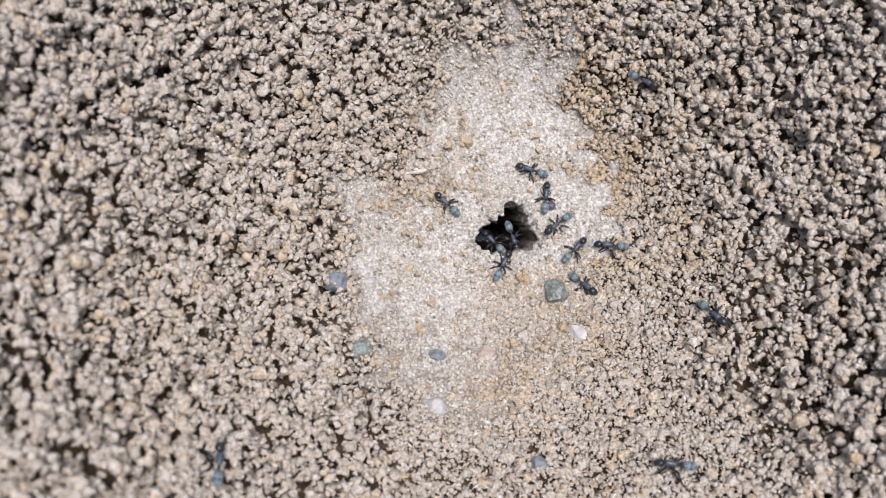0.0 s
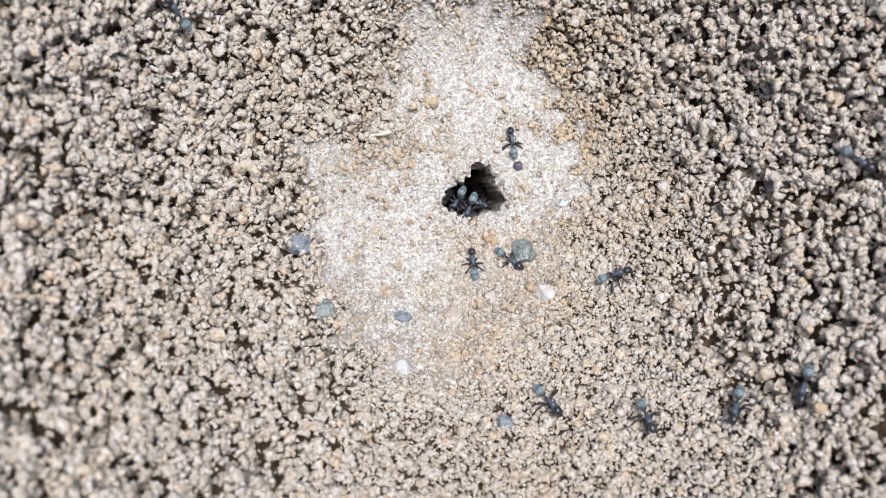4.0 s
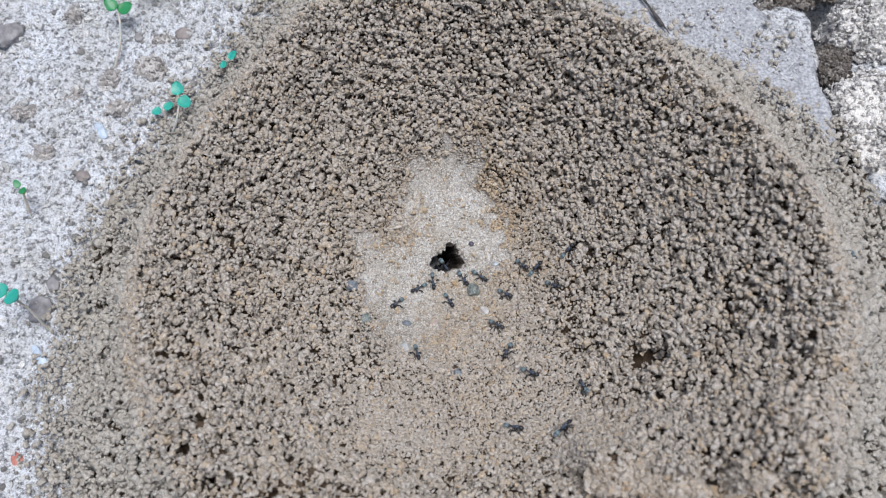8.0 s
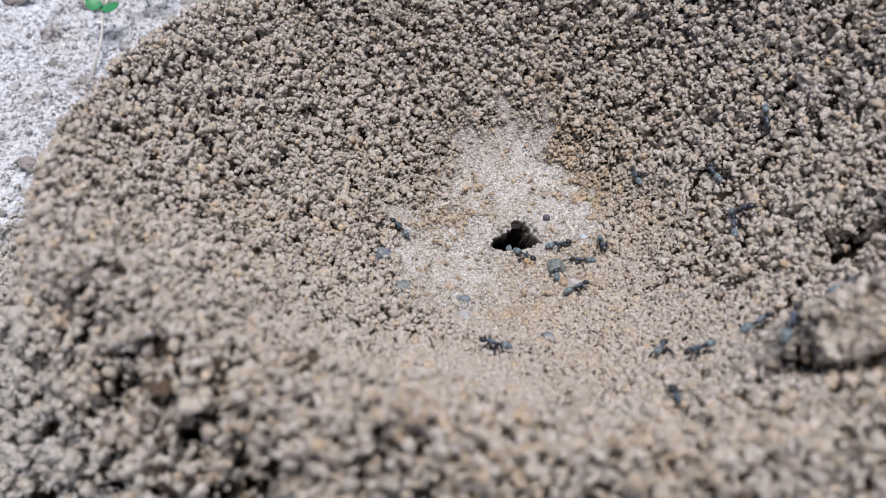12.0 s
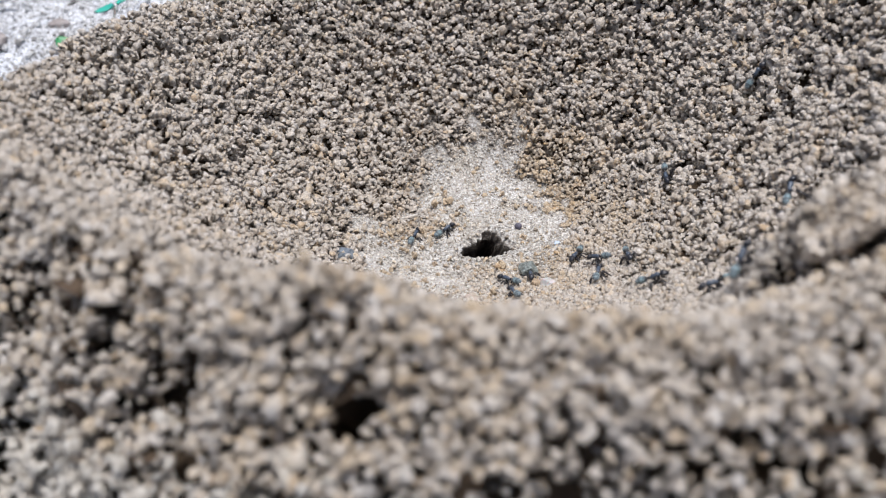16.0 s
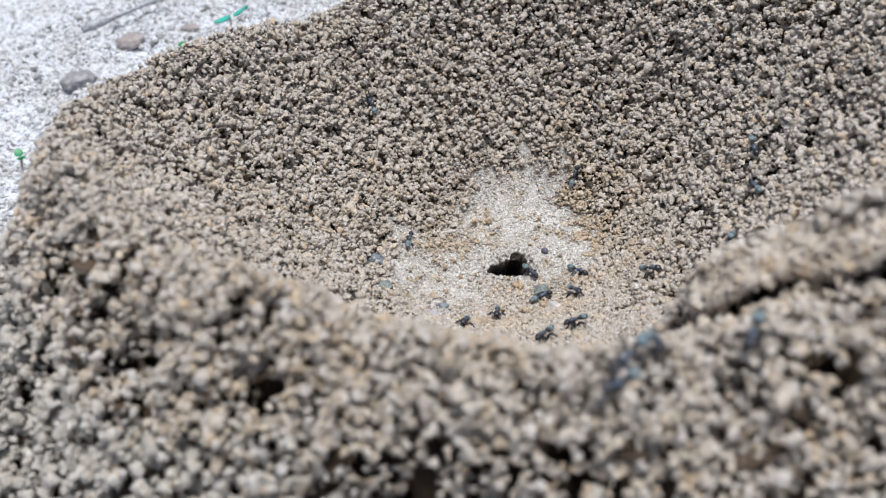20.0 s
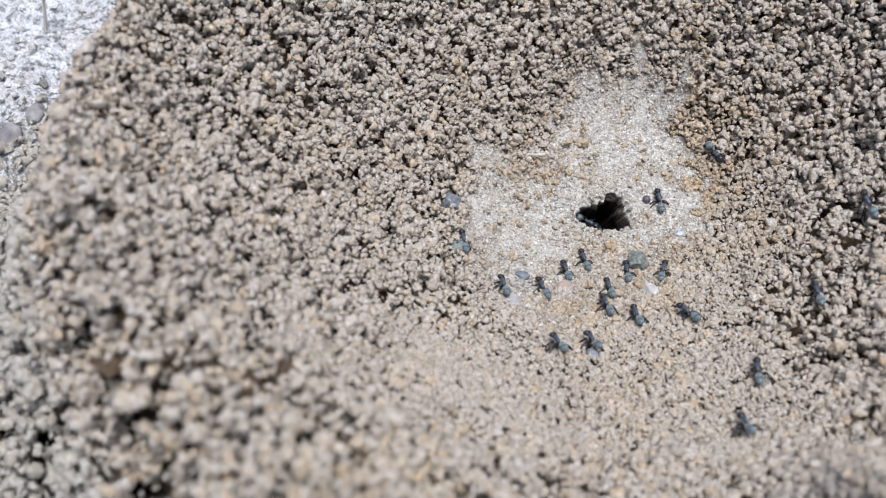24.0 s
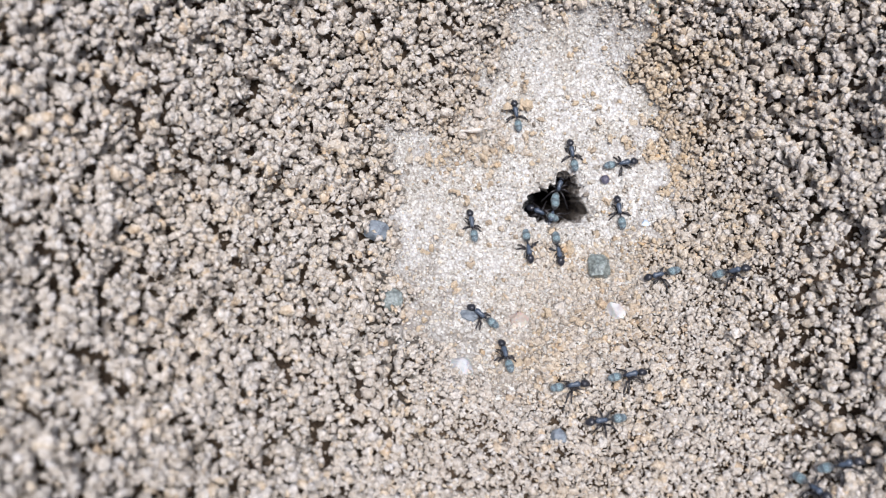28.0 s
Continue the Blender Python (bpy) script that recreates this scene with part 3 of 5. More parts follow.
def stone_mesh(size, seed, angular=0.0, rough=0.16, coarse=0.0):
    """A pebble: a lump, or a chipped block where angular."""
    r = np.random.default_rng(seed)
    bm = bmesh.new()
    if angular:
        for k in range(26):
            p = r.normal(size=3)
            p /= np.max(np.abs(p)) ** angular * np.linalg.norm(p) ** (1 - angular)
            bm.verts.new(Vector(p * r.uniform(0.85, 1.0)) * 0.5)
        hull = bmesh.ops.convex_hull(bm, input=bm.verts[:])
        bmesh.ops.delete(bm, geom=[v for v in hull["geom_interior"] if isinstance(v, bmesh.types.BMVert)], context="VERTS")
        bmesh.ops.dissolve_limit(bm, angle_limit=radians(14), verts=bm.verts[:], edges=bm.edges[:])
        bmesh.ops.bevel(bm, geom=bm.edges[:], offset=0.035, segments=2, affect="EDGES", clamp_overlap=True)
        bmesh.ops.triangulate(bm, faces=bm.faces[:])
    else:
        bmesh.ops.create_icosphere(bm, subdivisions=6 if coarse > 0.5 else 4, radius=0.5)
        o = r.random(3) * 30
        for v in bm.verts:
            n = v.co * 2
            v.co *= 1 + rough * 2 * (noise.noise(n * 1.1 + Vector(o)) * 0.8 + noise.noise(n * 2.6 + Vector(o)) * 0.35 + noise.noise(n * 6 + Vector(o)) * 0.12 + coarse * (noise.noise(n * 9 + Vector(o)) * 0.3 + noise.noise(n * 20 + Vector(o)) * 0.2 + noise.noise(n * 42 + Vector(o)) * 0.1))
    bmesh.ops.scale(bm, vec=Vector(size) * UNIT, verts=bm.verts)
    return bm


def pebble(name, x, y, size, material, label, seed, angular=0.0, rz=0.0, sink=0.3, rough=0.16, group="", z=None, category="pebble", coarse=0.0):
    ob = part(name, stone_mesh(size, seed, angular, rough, coarse), material, None, "", not angular)
    base = surface(x, y) if z is None else z
    ob.matrix_world = pose(x * UNIT, y * UNIT, (base + size[2] * (0.5 - sink)) * UNIT, 0, 0, rz)
    return tagged(ob, label, category, group)


def surface(x, y):
    """The top of mound or ground."""
    a, b = float(crater(x, y)), float(earth(x, y))
    inside = math.hypot(x, y) < float(round_table(FOOT_FAR, math.atan2(y, x)))
    return max(a, b) if not inside or math.hypot(x, y) > 6 else a


# ---- pebbles and scraps on the trodden floor ----
BLUE_STONE = mat_stone("blue_grey_stone", (0.13, 0.155, 0.19), (0.24, 0.275, 0.31), 1500, 0.45)
GREEN_STONE = mat_stone("grey_green_stone", (0.10, 0.12, 0.115), (0.30, 0.34, 0.33), 2200, 0.4)
QUARTZ = mat_stone("milky_quartz", (0.34, 0.338, 0.342), (0.48, 0.48, 0.49), 900, 0.35, 0.2)
BRIGHT_QUARTZ = mat_stone("white_quartz", (0.46, 0.445, 0.44), (0.6, 0.59, 0.58), 900, 0.35, 0.2)
ROSE = mat_stone("rosy_quartz", (0.44, 0.36, 0.31), (0.52, 0.45, 0.40), 900, 0.4, 0.2)
BEAD = mat_stone("dark_seed_skin", (0.07, 0.07, 0.10), (0.13, 0.12, 0.17), 1800, 0.35)
TAN_STONE = mat_stone("tan_stone", (0.27, 0.235, 0.225), (0.37, 0.33, 0.315), 500, 0.7)
GREY_STONE = mat_stone("grey_stone", (0.22, 0.21, 0.22), (0.36, 0.35, 0.36), 600, 0.7)
SLATE = mat_stone("dusty_slate", (0.24, 0.25, 0.28), (0.52, 0.53, 0.56), 1300, 0.75)
STRAW = mat_stone("dry_straw", (0.40, 0.36, 0.31), (0.66, 0.62, 0.57), 1600, 0.6)
BARK = mat_stone("dark_bark", (0.05, 0.045, 0.045), (0.12, 0.11, 0.11), 900, 0.8)
FLAKE = mat_stone("pale_blue_flake", (0.42, 0.52, 0.66), (0.58, 0.66, 0.76), 900, 0.5)
RED = mat_stone("reddish_flake", (0.45, 0.16, 0.13), (0.55, 0.25, 0.2), 900, 0.6)

pebble("pebble", 0.58, -1.46, (0.36, 0.38, 0.30), GREEN_STONE, "blocky grey-green crystalline pebble beside the nest hole", 5, 0.85, 8, 0.25)
pebble("pebble", -2.59, -1.51, (0.44, 0.32, 0.24), BLUE_STONE, "chipped blue-grey pebble at the edge of the sand floor", 6, 0.45, -12, 0.25)
pebble("pebble", -2.26, -2.48, (0.31, 0.30, 0.22), GREEN_STONE, "small rounded grey-green pebble half sunk in pellets", 7, 0.0, 20, 0.35)
pebble("pebble", -1.22, -2.5, (0.33, 0.20, 0.13), BLUE_STONE, "thin flat grey pebble lying on sand", 8, 0.3, -8, 0.3)
pebble("pebble", 0.83, -2.17, (0.30, 0.34, 0.2), BRIGHT_QUARTZ, "milky white quartz pebble on sand", 9, 0.35, 30, 0.3)
pebble("pebble", -0.51, -2.46, (0.36, 0.30, 0.2), ROSE, "pinkish rounded quartz pebble half sunk in sand", 10, 0.2, 0, 0.45)
pebble("pebble", -1.21, -3.28, (0.38, 0.36, 0.18), QUARTZ, "cloudy white quartz pebble among pellets", 11, 0.3, 0, 0.45)
pebble("pebble", 0.1, -4.05, (0.30, 0.24, 0.16), BLUE_STONE, "small grey pebble sunk among pellets", 12, 0.2, 40, 0.5)
pebble("seed", 0.58, -0.11, (0.145, 0.145, 0.14), BEAD, "tiny round dark purple seed on pale sand", 13, 0.0, 0, 0.12, 0.03, category="seed")
pebble("pebble", 1.22, -0.72, (0.16, 0.12, 0.08), FLAKE, "tiny pale blue chip on sand", 14, 0.3, 0, 0.3)


def straw(name, a, b, width, material, label, parts=True):
    """A dry hollow stalk between two points."""
    thing = tagged(new(name), label, "stalk")
    thing.matrix_world = pose(*(UNIT * v for v in a))
    bm = bmesh.new()
    d = Vector(b) - Vector(a)
    line = [d * (k / 8) + Vector((0, 0.005 * math.sin(k), 0.004 * math.sin(k * 1.7))) for k in range(9)]
    tube(bm, line, [width * (0.75 + 0.25 * math.sin(1.1 * k + 0.6)) for k in range(9)], 8)
    part("stalk", bm, material, thing)
    bm = bmesh.new()
    tube(bm, [line[-1], line[-1] + d * 0.12 + Vector((0, 0.02, 0.01)), line[-1] + d * 0.22 + Vector((0.01, 0.0, 0.0))], [width * 0.5, width * 0.3, width * 0.1], 6)
    part("frayed_end", bm, material, thing, "thin frayed end")
    return thing


straw("dry_stalk", (-1.83, 0.38, -0.80), (-1.33, 0.44, -0.78), 0.04, STRAW, "short dry pale straw stalk lying on sand")


def mat_leaf(name, a, c):
    m, nt, b = shader(name)
    n = noise_tex(nt, 500, 3)
    nt.links.new(mixed(nt, a, c, n.outputs["Fac"]), b.inputs["Base Color"])
    b.inputs["Roughness"].default_value = 0.4
    b.inputs["Subsurface Weight"].default_value = 0.25
    b.inputs["Subsurface Scale"].default_value = 0.001
    bump(nt, b, n.outputs["Fac"], 0.25, 0.0002)
    return m


TEAL_LEAF = mat_leaf("teal_seed_leaf", (0.03, 0.34, 0.27), (0.05, 0.44, 0.35))
GREEN_LEAF = mat_leaf("green_seed_leaf", (0.02, 0.20, 0.07), (0.04, 0.30, 0.11))
PALE_LEAF = mat_leaf("pale_green_scrap", (0.36, 0.52, 0.38), (0.50, 0.64, 0.50))
STEM = mat_leaf("whitish_stem", (0.52, 0.52, 0.48), (0.64, 0.63, 0.58))


def leaf_mesh(length, width, cup):
    """A rounded seed leaf that starts at the origin and runs along x, with some thickness."""
    bm = bmesh.new()
    layers = []
    n, m = 10, 6
    for side in (1, -1):
        grid = []
        for i in range(n + 1):
            u = i / n
            half = width * 0.5 * math.sqrt(max(0.0, math.sin(math.pi * u ** 0.75))) + 0.008
            row = []
            for j in range(m + 1):
                v = 2 * j / m - 1
                edge = 1 - abs(v) ** 6
                x, y = length * u, half * v
                z = cup * (v * v * 0.5 + (u - 0.5) ** 2) * width + side * 0.014 * edge + 0.012 * math.cos(7 * v) * (1 - u) * side
                row.append(bm.verts.new(UNIT * Vector((x, y, z))))
            grid.append(row)
        layers.append(grid)
        for i in range(n):
            for j in range(m):
                q = (grid[i][j], grid[i + 1][j], grid[i + 1][j + 1], grid[i][j + 1])
                bm.faces.new(q if side > 0 else q[::-1])
    bmesh.ops.remove_doubles(bm, verts=bm.verts[:], dist=1e-6)
    return bm


def seedling(base, fork, leaves, label, leaf_material=None):
    """base and fork of the stem; leaves: tip centre, length, width."""
    thing = tagged(new("seedling"), label, "seedling", "seedlings round the mound")
    z0 = surface(base[0], base[1]) - 0.05
    root = Vector((base[0], base[1], z0))
    thing.matrix_world = pose(*(UNIT * root))
    top = Vector(fork) - root
    bm = bmesh.new()
    bow = Vector((top.y, -top.x, 0)) * 0.14
    line = smooth_line([(0, 0, 0), top * 0.4 + bow + Vector((0, 0, top.z * 0.12)), top * 0.8 + bow * 0.6 + Vector((0, 0, 0.05)), top], 5)
    tube(bm, line, [0.042 - 0.016 * k / len(line) for k in range(len(line))], 7)
    part("stem", bm, STEM, thing, "thin whitish stem")
    for tip, length, width in leaves:
        way = Vector(tip) - Vector(fork)
        flat = math.degrees(math.atan2(way.y, way.x))
        rise = math.degrees(math.atan2(way.z, math.hypot(way.x, way.y)))
        ob = part("leaf", leaf_mesh(length, width, 0.22), leaf_material or TEAL_LEAF, thing)
        ob.matrix_local = pose(*(UNIT * (top + way * (1 - min(1.0, 0.5 * length / max(way.length, 0.01))) * 0.4)), 0, -max(-25, min(25, rise)), flat)
    return thing


seedling((-9.91, 5.85), (-9.55, 7.1, 0.66), [((-9.30, 7.26, 0.68), 0.46, 0.42), ((-9.85, 7.45, 0.86), 0.46, 0.36)], "seedling with two round green leaves on pale earth", GREEN_LEAF)
seedling((-8.84, 8.5), (-8.45, 8.05, 1.30), [((-8.74, 8.0, 1.25), 0.5, 0.42), ((-8.08, 8.15, 1.5), 0.52, 0.34)], "tall seedling with two teal leaves beside the mound")
seedling((-7.8, 3.2), (-7.35, 3.92, 0.95), [((-7.40, 4.2, 1.05), 0.40, 0.33), ((-7.13, 3.68, 0.93), 0.42, 0.34)], "seedling with two teal oval leaves at the mound's foot")
seedling((-8.05, 3.75), (-8.03, 3.95, 0.30), [((-7.80, 4.04, 0.34), 0.30, 0.25), ((-8.27, 3.84, 0.32), 0.28, 0.25)], "small low seedling with two teal leaves at the mound's foot")
seedling((-6.3, 5.2), (-6.12, 5.22, 0.72), [((-5.93, 5.32, 0.9), 0.30, 0.24), ((-6.35, 5.05, 0.6), 0.24, 0.2)], "small teal seedling leaning on the mound's flank")
seedling((-11.6, 1.0), (-11.5, 1.36, 0.80), [((-11.62, 1.5, 0.95), 0.24, 0.18), ((-11.38, 1.22, 0.86), 0.26, 0.2)], "tiny green seedling on pale earth", GREEN_LEAF)
seedling((-10.6, -2.4), (-10.95, -1.95, 1.5), [((-10.72, -2.08, 1.62), 0.48, 0.42), ((-11.25, -1.8, 1.55), 0.44, 0.38)], "seedling with two round teal leaves on a pale stem")

# the green scrap of leaf at the head of the sand floor
scrap = part("leaf_scrap", leaf_mesh(0.26, 0.15, 0.3), PALE_LEAF)
scrap.matrix_world = pose(1.03 * UNIT, 2.36 * UNIT, -0.36 * UNIT, 25, -30, 75)
tagged(scrap, "small pale green scrap of leaf among pellets", "leaf")

# ---- stones, clods and scraps on the open ground ----
pebble("stone", -13.12, 6.95, (0.95, 0.75, 0.5), GREY_STONE, "smooth grey-brown stone lying on pale earth", 21, rz=20, group="ground stones", category="stone")
pebble("stone", -7.82, 6.85, (0.58, 0.42, 0.3), TAN_STONE, "oval tan stone lying on pale earth", 22, rz=-5, group="ground stones", category="stone")
pebble("stone", -9.2, 6.8, (0.3, 0.34, 0.2), GREY_STONE, "small dark angular stone on pale earth", 23, 0.4, 15, group="ground stones", category="stone")
pebble("stone", -10.62, -1.08, (0.42, 0.66, 0.36), GREY_STONE, "upright purplish grey stone beside the mound", 24, 0.2, 10, 0.25, group="ground stones", category="stone")
pebble("stone", -10.85, -1.85, (0.62, 0.8, 0.4), GREY_STONE, "rounded grey stone beside the mound", 25, rz=-15, group="ground stones", category="stone")
pebble("stone", -10.14, 1.98, (0.42, 0.32, 0.24), TAN_STONE, "pale oval stone on dusty earth", 26, rz=-20, group="ground stones", category="stone")
pebble("stone", -8.28, 2.72, (0.3, 0.2, 0.16), QUARTZ, "small white stone at the mound's foot", 27, 0.3, 25, group="ground stones", category="stone")
pebble("stone", -12.6, 9.6, (0.9, 0.7, 0.45), TAN_STONE, "dull brown stone in pale earth", 28, rz=60, group="ground stones", category="stone")
pebble("stone", -14.8, 3.4, (0.7, 0.6, 0.4), GREY_STONE, "dull grey stone in pale earth", 29, rz=10, group="ground stones", category="stone")
pebble("stone", -11.2, 10.9, (0.6, 0.5, 0.35), TAN_STONE, "small brown stone in pale earth", 30, rz=10, group="ground stones", category="stone")
pebble("flake", -9.98, 3.63, (0.34, 0.78, 0.12), FLAKE, "pale blue flat flake lying on pale earth", 31, 0.3, 28, 0.2, category="flake")
pebble("flake", -10.78, -3.12, (0.3, 1.0, 0.12), FLAKE, "long pale blue-white flake lying on earth", 32, 0.3, 38, 0.2, category="flake")
pebble("flake", -6.55, 5.95, (0.7, 0.35, 0.1), FLAKE, "pale grey-blue flake under a seedling", 33, 0.3, 40, 0.2, category="flake")
pebble("flake", -11.0, -5.68, (0.36, 0.4, 0.1), RED, "small reddish flake on pale earth", 34, 0.3, 0, 0.2, category="flake")
CLOD_LUMPS, CLOD_TRIS = lump_shapes(1, 16, 0.8, 12)


def crumbly_clod(name, x, y, size, material, count, grain, label, group, seed, z=None):
    """A clod that is a close mass of small crumbs on a solid core."""
    r = np.random.default_rng(seed)
    o = r.random(3) * 20
    d = r.normal(size=(count, 3))
    d /= np.linalg.norm(d, axis=1)[:, None]
    d[:, 2] = abs(d[:, 2])
    swell = 0.55 + 0.9 * cloud(d[:, 0] + o[0], d[:, 1] + o[1], d[:, 2] + o[2], 0.55) * (0.8 + 0.2 * r.random(count))
    places = d * swell[:, None] * np.array(size) * 0.5
    sizes = r.gamma(6, 1 / 6, count) * grain
    pick = CLOD_LUMPS[r.integers(0, len(CLOD_LUMPS), count)]
    v = np.einsum("nij,nkj->nki", turns(count, r), pick) * sizes[:, None, None] + places[:, None, :]
    f = CLOD_TRIS[None] + (np.arange(count) * CLOD_LUMPS.shape[1])[:, None, None]
    core = bmesh.new()
    bmesh.ops.create_icosphere(core, subdivisions=6 if count > 500 else 3, radius=0.5)
    c = np.array([p.co[:] for p in core.verts])
    core.verts.index_update()
    cf = np.array([[p.index for p in q.verts] for q in core.faces])
    core.free()
    u = c * 2
    shape = 0.5 + 0.9 * cloud(u[:, 0] + o[0], u[:, 1] + o[1], abs(u[:, 2]) + o[2], 0.55) * 0.9
    for wide, high in ((0.16, 0.22), (0.07, 0.13)):
        shape = shape + high * (cloud(u[:, 0] + o[1], u[:, 1] + o[2], u[:, 2] + o[0], wide) - 0.55)
    c = c * np.array(size) * shape[:, None]
    ob = mesh_from(name, np.r_[c, v.reshape(-1, 3)], np.r_[cf, f.reshape(-1, 3) + len(c)], material, None, False)
    ob.matrix_world = pose(x * UNIT, y * UNIT, ((surface(x, y) if z is None else z) - 0.04) * UNIT)
    return tagged(ob, label, "clod", group)


CLOD_EARTH = mat_pellet("crumbly_grey_earth", [(0.0, (0.28, 0.27, 0.275)), (0.5, (0.44, 0.43, 0.435)), (1.0, (0.60, 0.60, 0.615))])
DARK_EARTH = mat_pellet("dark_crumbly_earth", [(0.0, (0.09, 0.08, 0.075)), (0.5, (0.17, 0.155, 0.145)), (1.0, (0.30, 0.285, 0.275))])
CRUST_EARTH = mat_pellet("white_crusted_earth", [(0.0, (0.30, 0.295, 0.295)), (0.2, (0.52, 0.52, 0.53)), (0.6, (0.64, 0.645, 0.66)), (1.0, (0.84, 0.845, 0.86))])
for k, (x, y, a, b, h) in enumerate([(-10.08, 5.42, 1.1, 0.9, 0.5), (-8.74, 5.54, 1.1, 0.8, 0.5), (-8.42, 6.62, 0.6, 0.5, 0.3), (-11.32, 7.73, 0.5, 0.5, 0.3), (-12.3, 4.4, 0.8, 0.6, 0.3),
                                     (-10.3, 8.9, 0.9, 0.7, 0.4), (-7.6, 8.4, 0.8, 0.6, 0.3), (-6.8, 10.2, 0.9, 0.8, 0.4), (-13.6, -0.6, 0.7, 0.6, 0.3), (-11.6, 3.0, 0.6, 0.5, 0.25), (-9.6, 4.4, 0.8, 0.5, 0.25), (-10.9, 4.9, 0.7, 0.6, 0.25)]):
    crumbly_clod("earth_clod", x, y, (a, b, h), CLOD_EARTH, 170, 0.09, "crumbly brown-grey clod of earth", "clods on the ground", 40 + k)
for k, (x, y, a, b, h) in enumerate([(12.45, 2.6, 3.5, 3.0, 1.9), (12.35, 5.6, 3.5, 2.5, 2.4), (12.9, -0.5, 2.7, 2.6, 1.9), (12.9, 8.7, 3.0, 2.6, 1.6), (15.6, 4.2, 3.5, 4.2, 2.6)]):
    crumbly_clod("pale_clod", x, y, (a, b, h), CRUST_EARTH, 2200, 0.075, "large pale crusted lump of dry earth beside the mound", "pale clods beside the mound", 60 + k)
# added dark clods: the upper pale clod's uncrusted, shadowed side, put into colour
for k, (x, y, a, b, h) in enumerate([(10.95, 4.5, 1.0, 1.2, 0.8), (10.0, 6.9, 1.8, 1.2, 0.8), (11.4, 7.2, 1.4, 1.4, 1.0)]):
    crumbly_clod("dark_clod", x, y, (a, b, h), DARK_EARTH, 700, 0.08, "dark brown-grey crumbly clod beside a flat stone, for a pale clod's shadowed side", "dark clods beside the flat stone", 70 + k)
stick = straw("dry_stick", (-14.6, 10.4, 0.3), (-12.4, 13.3, 0.4), 0.13, SLATE, "bluish grey dry stick lying on pale earth")
stick = straw("dark_twig", (5.7, 7.1, 0.5), (6.33, 5.8, 0.45), 0.06, BARK, "thin dark twig across a flat stone")


def flat_stone(outline, thick, lift, label, seed):
    """A flat dusty stone slab with a worn rounded edge."""
    r = np.random.default_rng(seed)
    bm = bmesh.new()
    cx, cy = (sum(p[k] for p in outline) / len(outline) for k in (0, 1))
    edge = smooth_line([(x - cx, y - cy, 0) for x, y in (*outline, outline[0])], 5)[:-1]
    rings = []
    for inset, h in ((0.0, -thick), (0.0, -0.12), (0.03, -0.04), (0.10, 0.0), (0.4, 0.015), (0.75, 0.0)):
        rings.append([bm.verts.new(UNIT * Vector((p.x * (1 - inset), p.y * (1 - inset), h + 0.03 * noise.noise(p * 1.3 * (1 - inset))))) for p in edge])
    n = len(edge)
    for a, b in zip(rings, rings[1:]):
        for q in range(n):
            bm.faces.new((a[q], a[(q + 1) % n], b[(q + 1) % n], b[q]))
    bm.faces.new(rings[-1])
    bm.faces.new(rings[0][::-1])
    bmesh.ops.recalc_face_normals(bm, faces=bm.faces[:])
    ob = part("flat_stone", bm, SLATE)
    ob.matrix_world = pose(cx * UNIT, cy * UNIT, lift * UNIT)
    return tagged(ob, label, "stone")


flat_stone([(4.6, 6.6), (6.4, 5.0), (8.4, 3.8), (9.8, 2.2), (10.45, 1.7), (10.62, 2.8), (10.4, 3.9), (10.35, 4.9), (9.0, 6.6), (7.6, 8.6), (5.6, 8.8)], 0.6, 0.32, "flat blue-grey stone dusted with sand under the mound's edge", 3)


def build_crumbs():
    """Loose crumbs on the open ground and dust on the flat stone."""
    r = np.random.default_rng(21)
    n = 62000
    x, y = r.uniform(-17, 16, n), r.uniform(-8, 15, n)
    far = np.hypot(x, y)
    foot = round_table(FOOT_FAR, np.arctan2(y, x))
    keep = (far > foot - 0.4) & ((abs(x - 11.0) > 0.8) | (y > 7.5) | (y < -1)) & ((x < -4) | (y > 4) | (x > 8)) & (r.random(n) < 0.15 + 0.85 * cloud(x, y, 7, 0.9) ** 1.5)
    x, y = x[keep], y[keep]
    size = 0.04 + 0.05 * r.random(len(x)) + 0.16 * r.random(len(x)) ** 9
    shapes, tris = lump_shapes(1, 16, 0.6, 8)
    z = earth(x, y) + 0.2 * size
    slab = ((x - 8.0) / 2.4) ** 2 + ((y - 5.3) / 2.0) ** 2 < 1
    z = np.where(slab, np.maximum(z, 0.32 + 0.3 * size), z)
    size = np.where(slab, size * 0.7, size)
    ob = heap("earth_crumbs", np.stack([x, y, z], 1), size, shapes, tris, CRUMB, None, r, False)
    return tagged(ob, "loose pale crumbs of earth on dry ground", "crumbs")


build_crumbs()


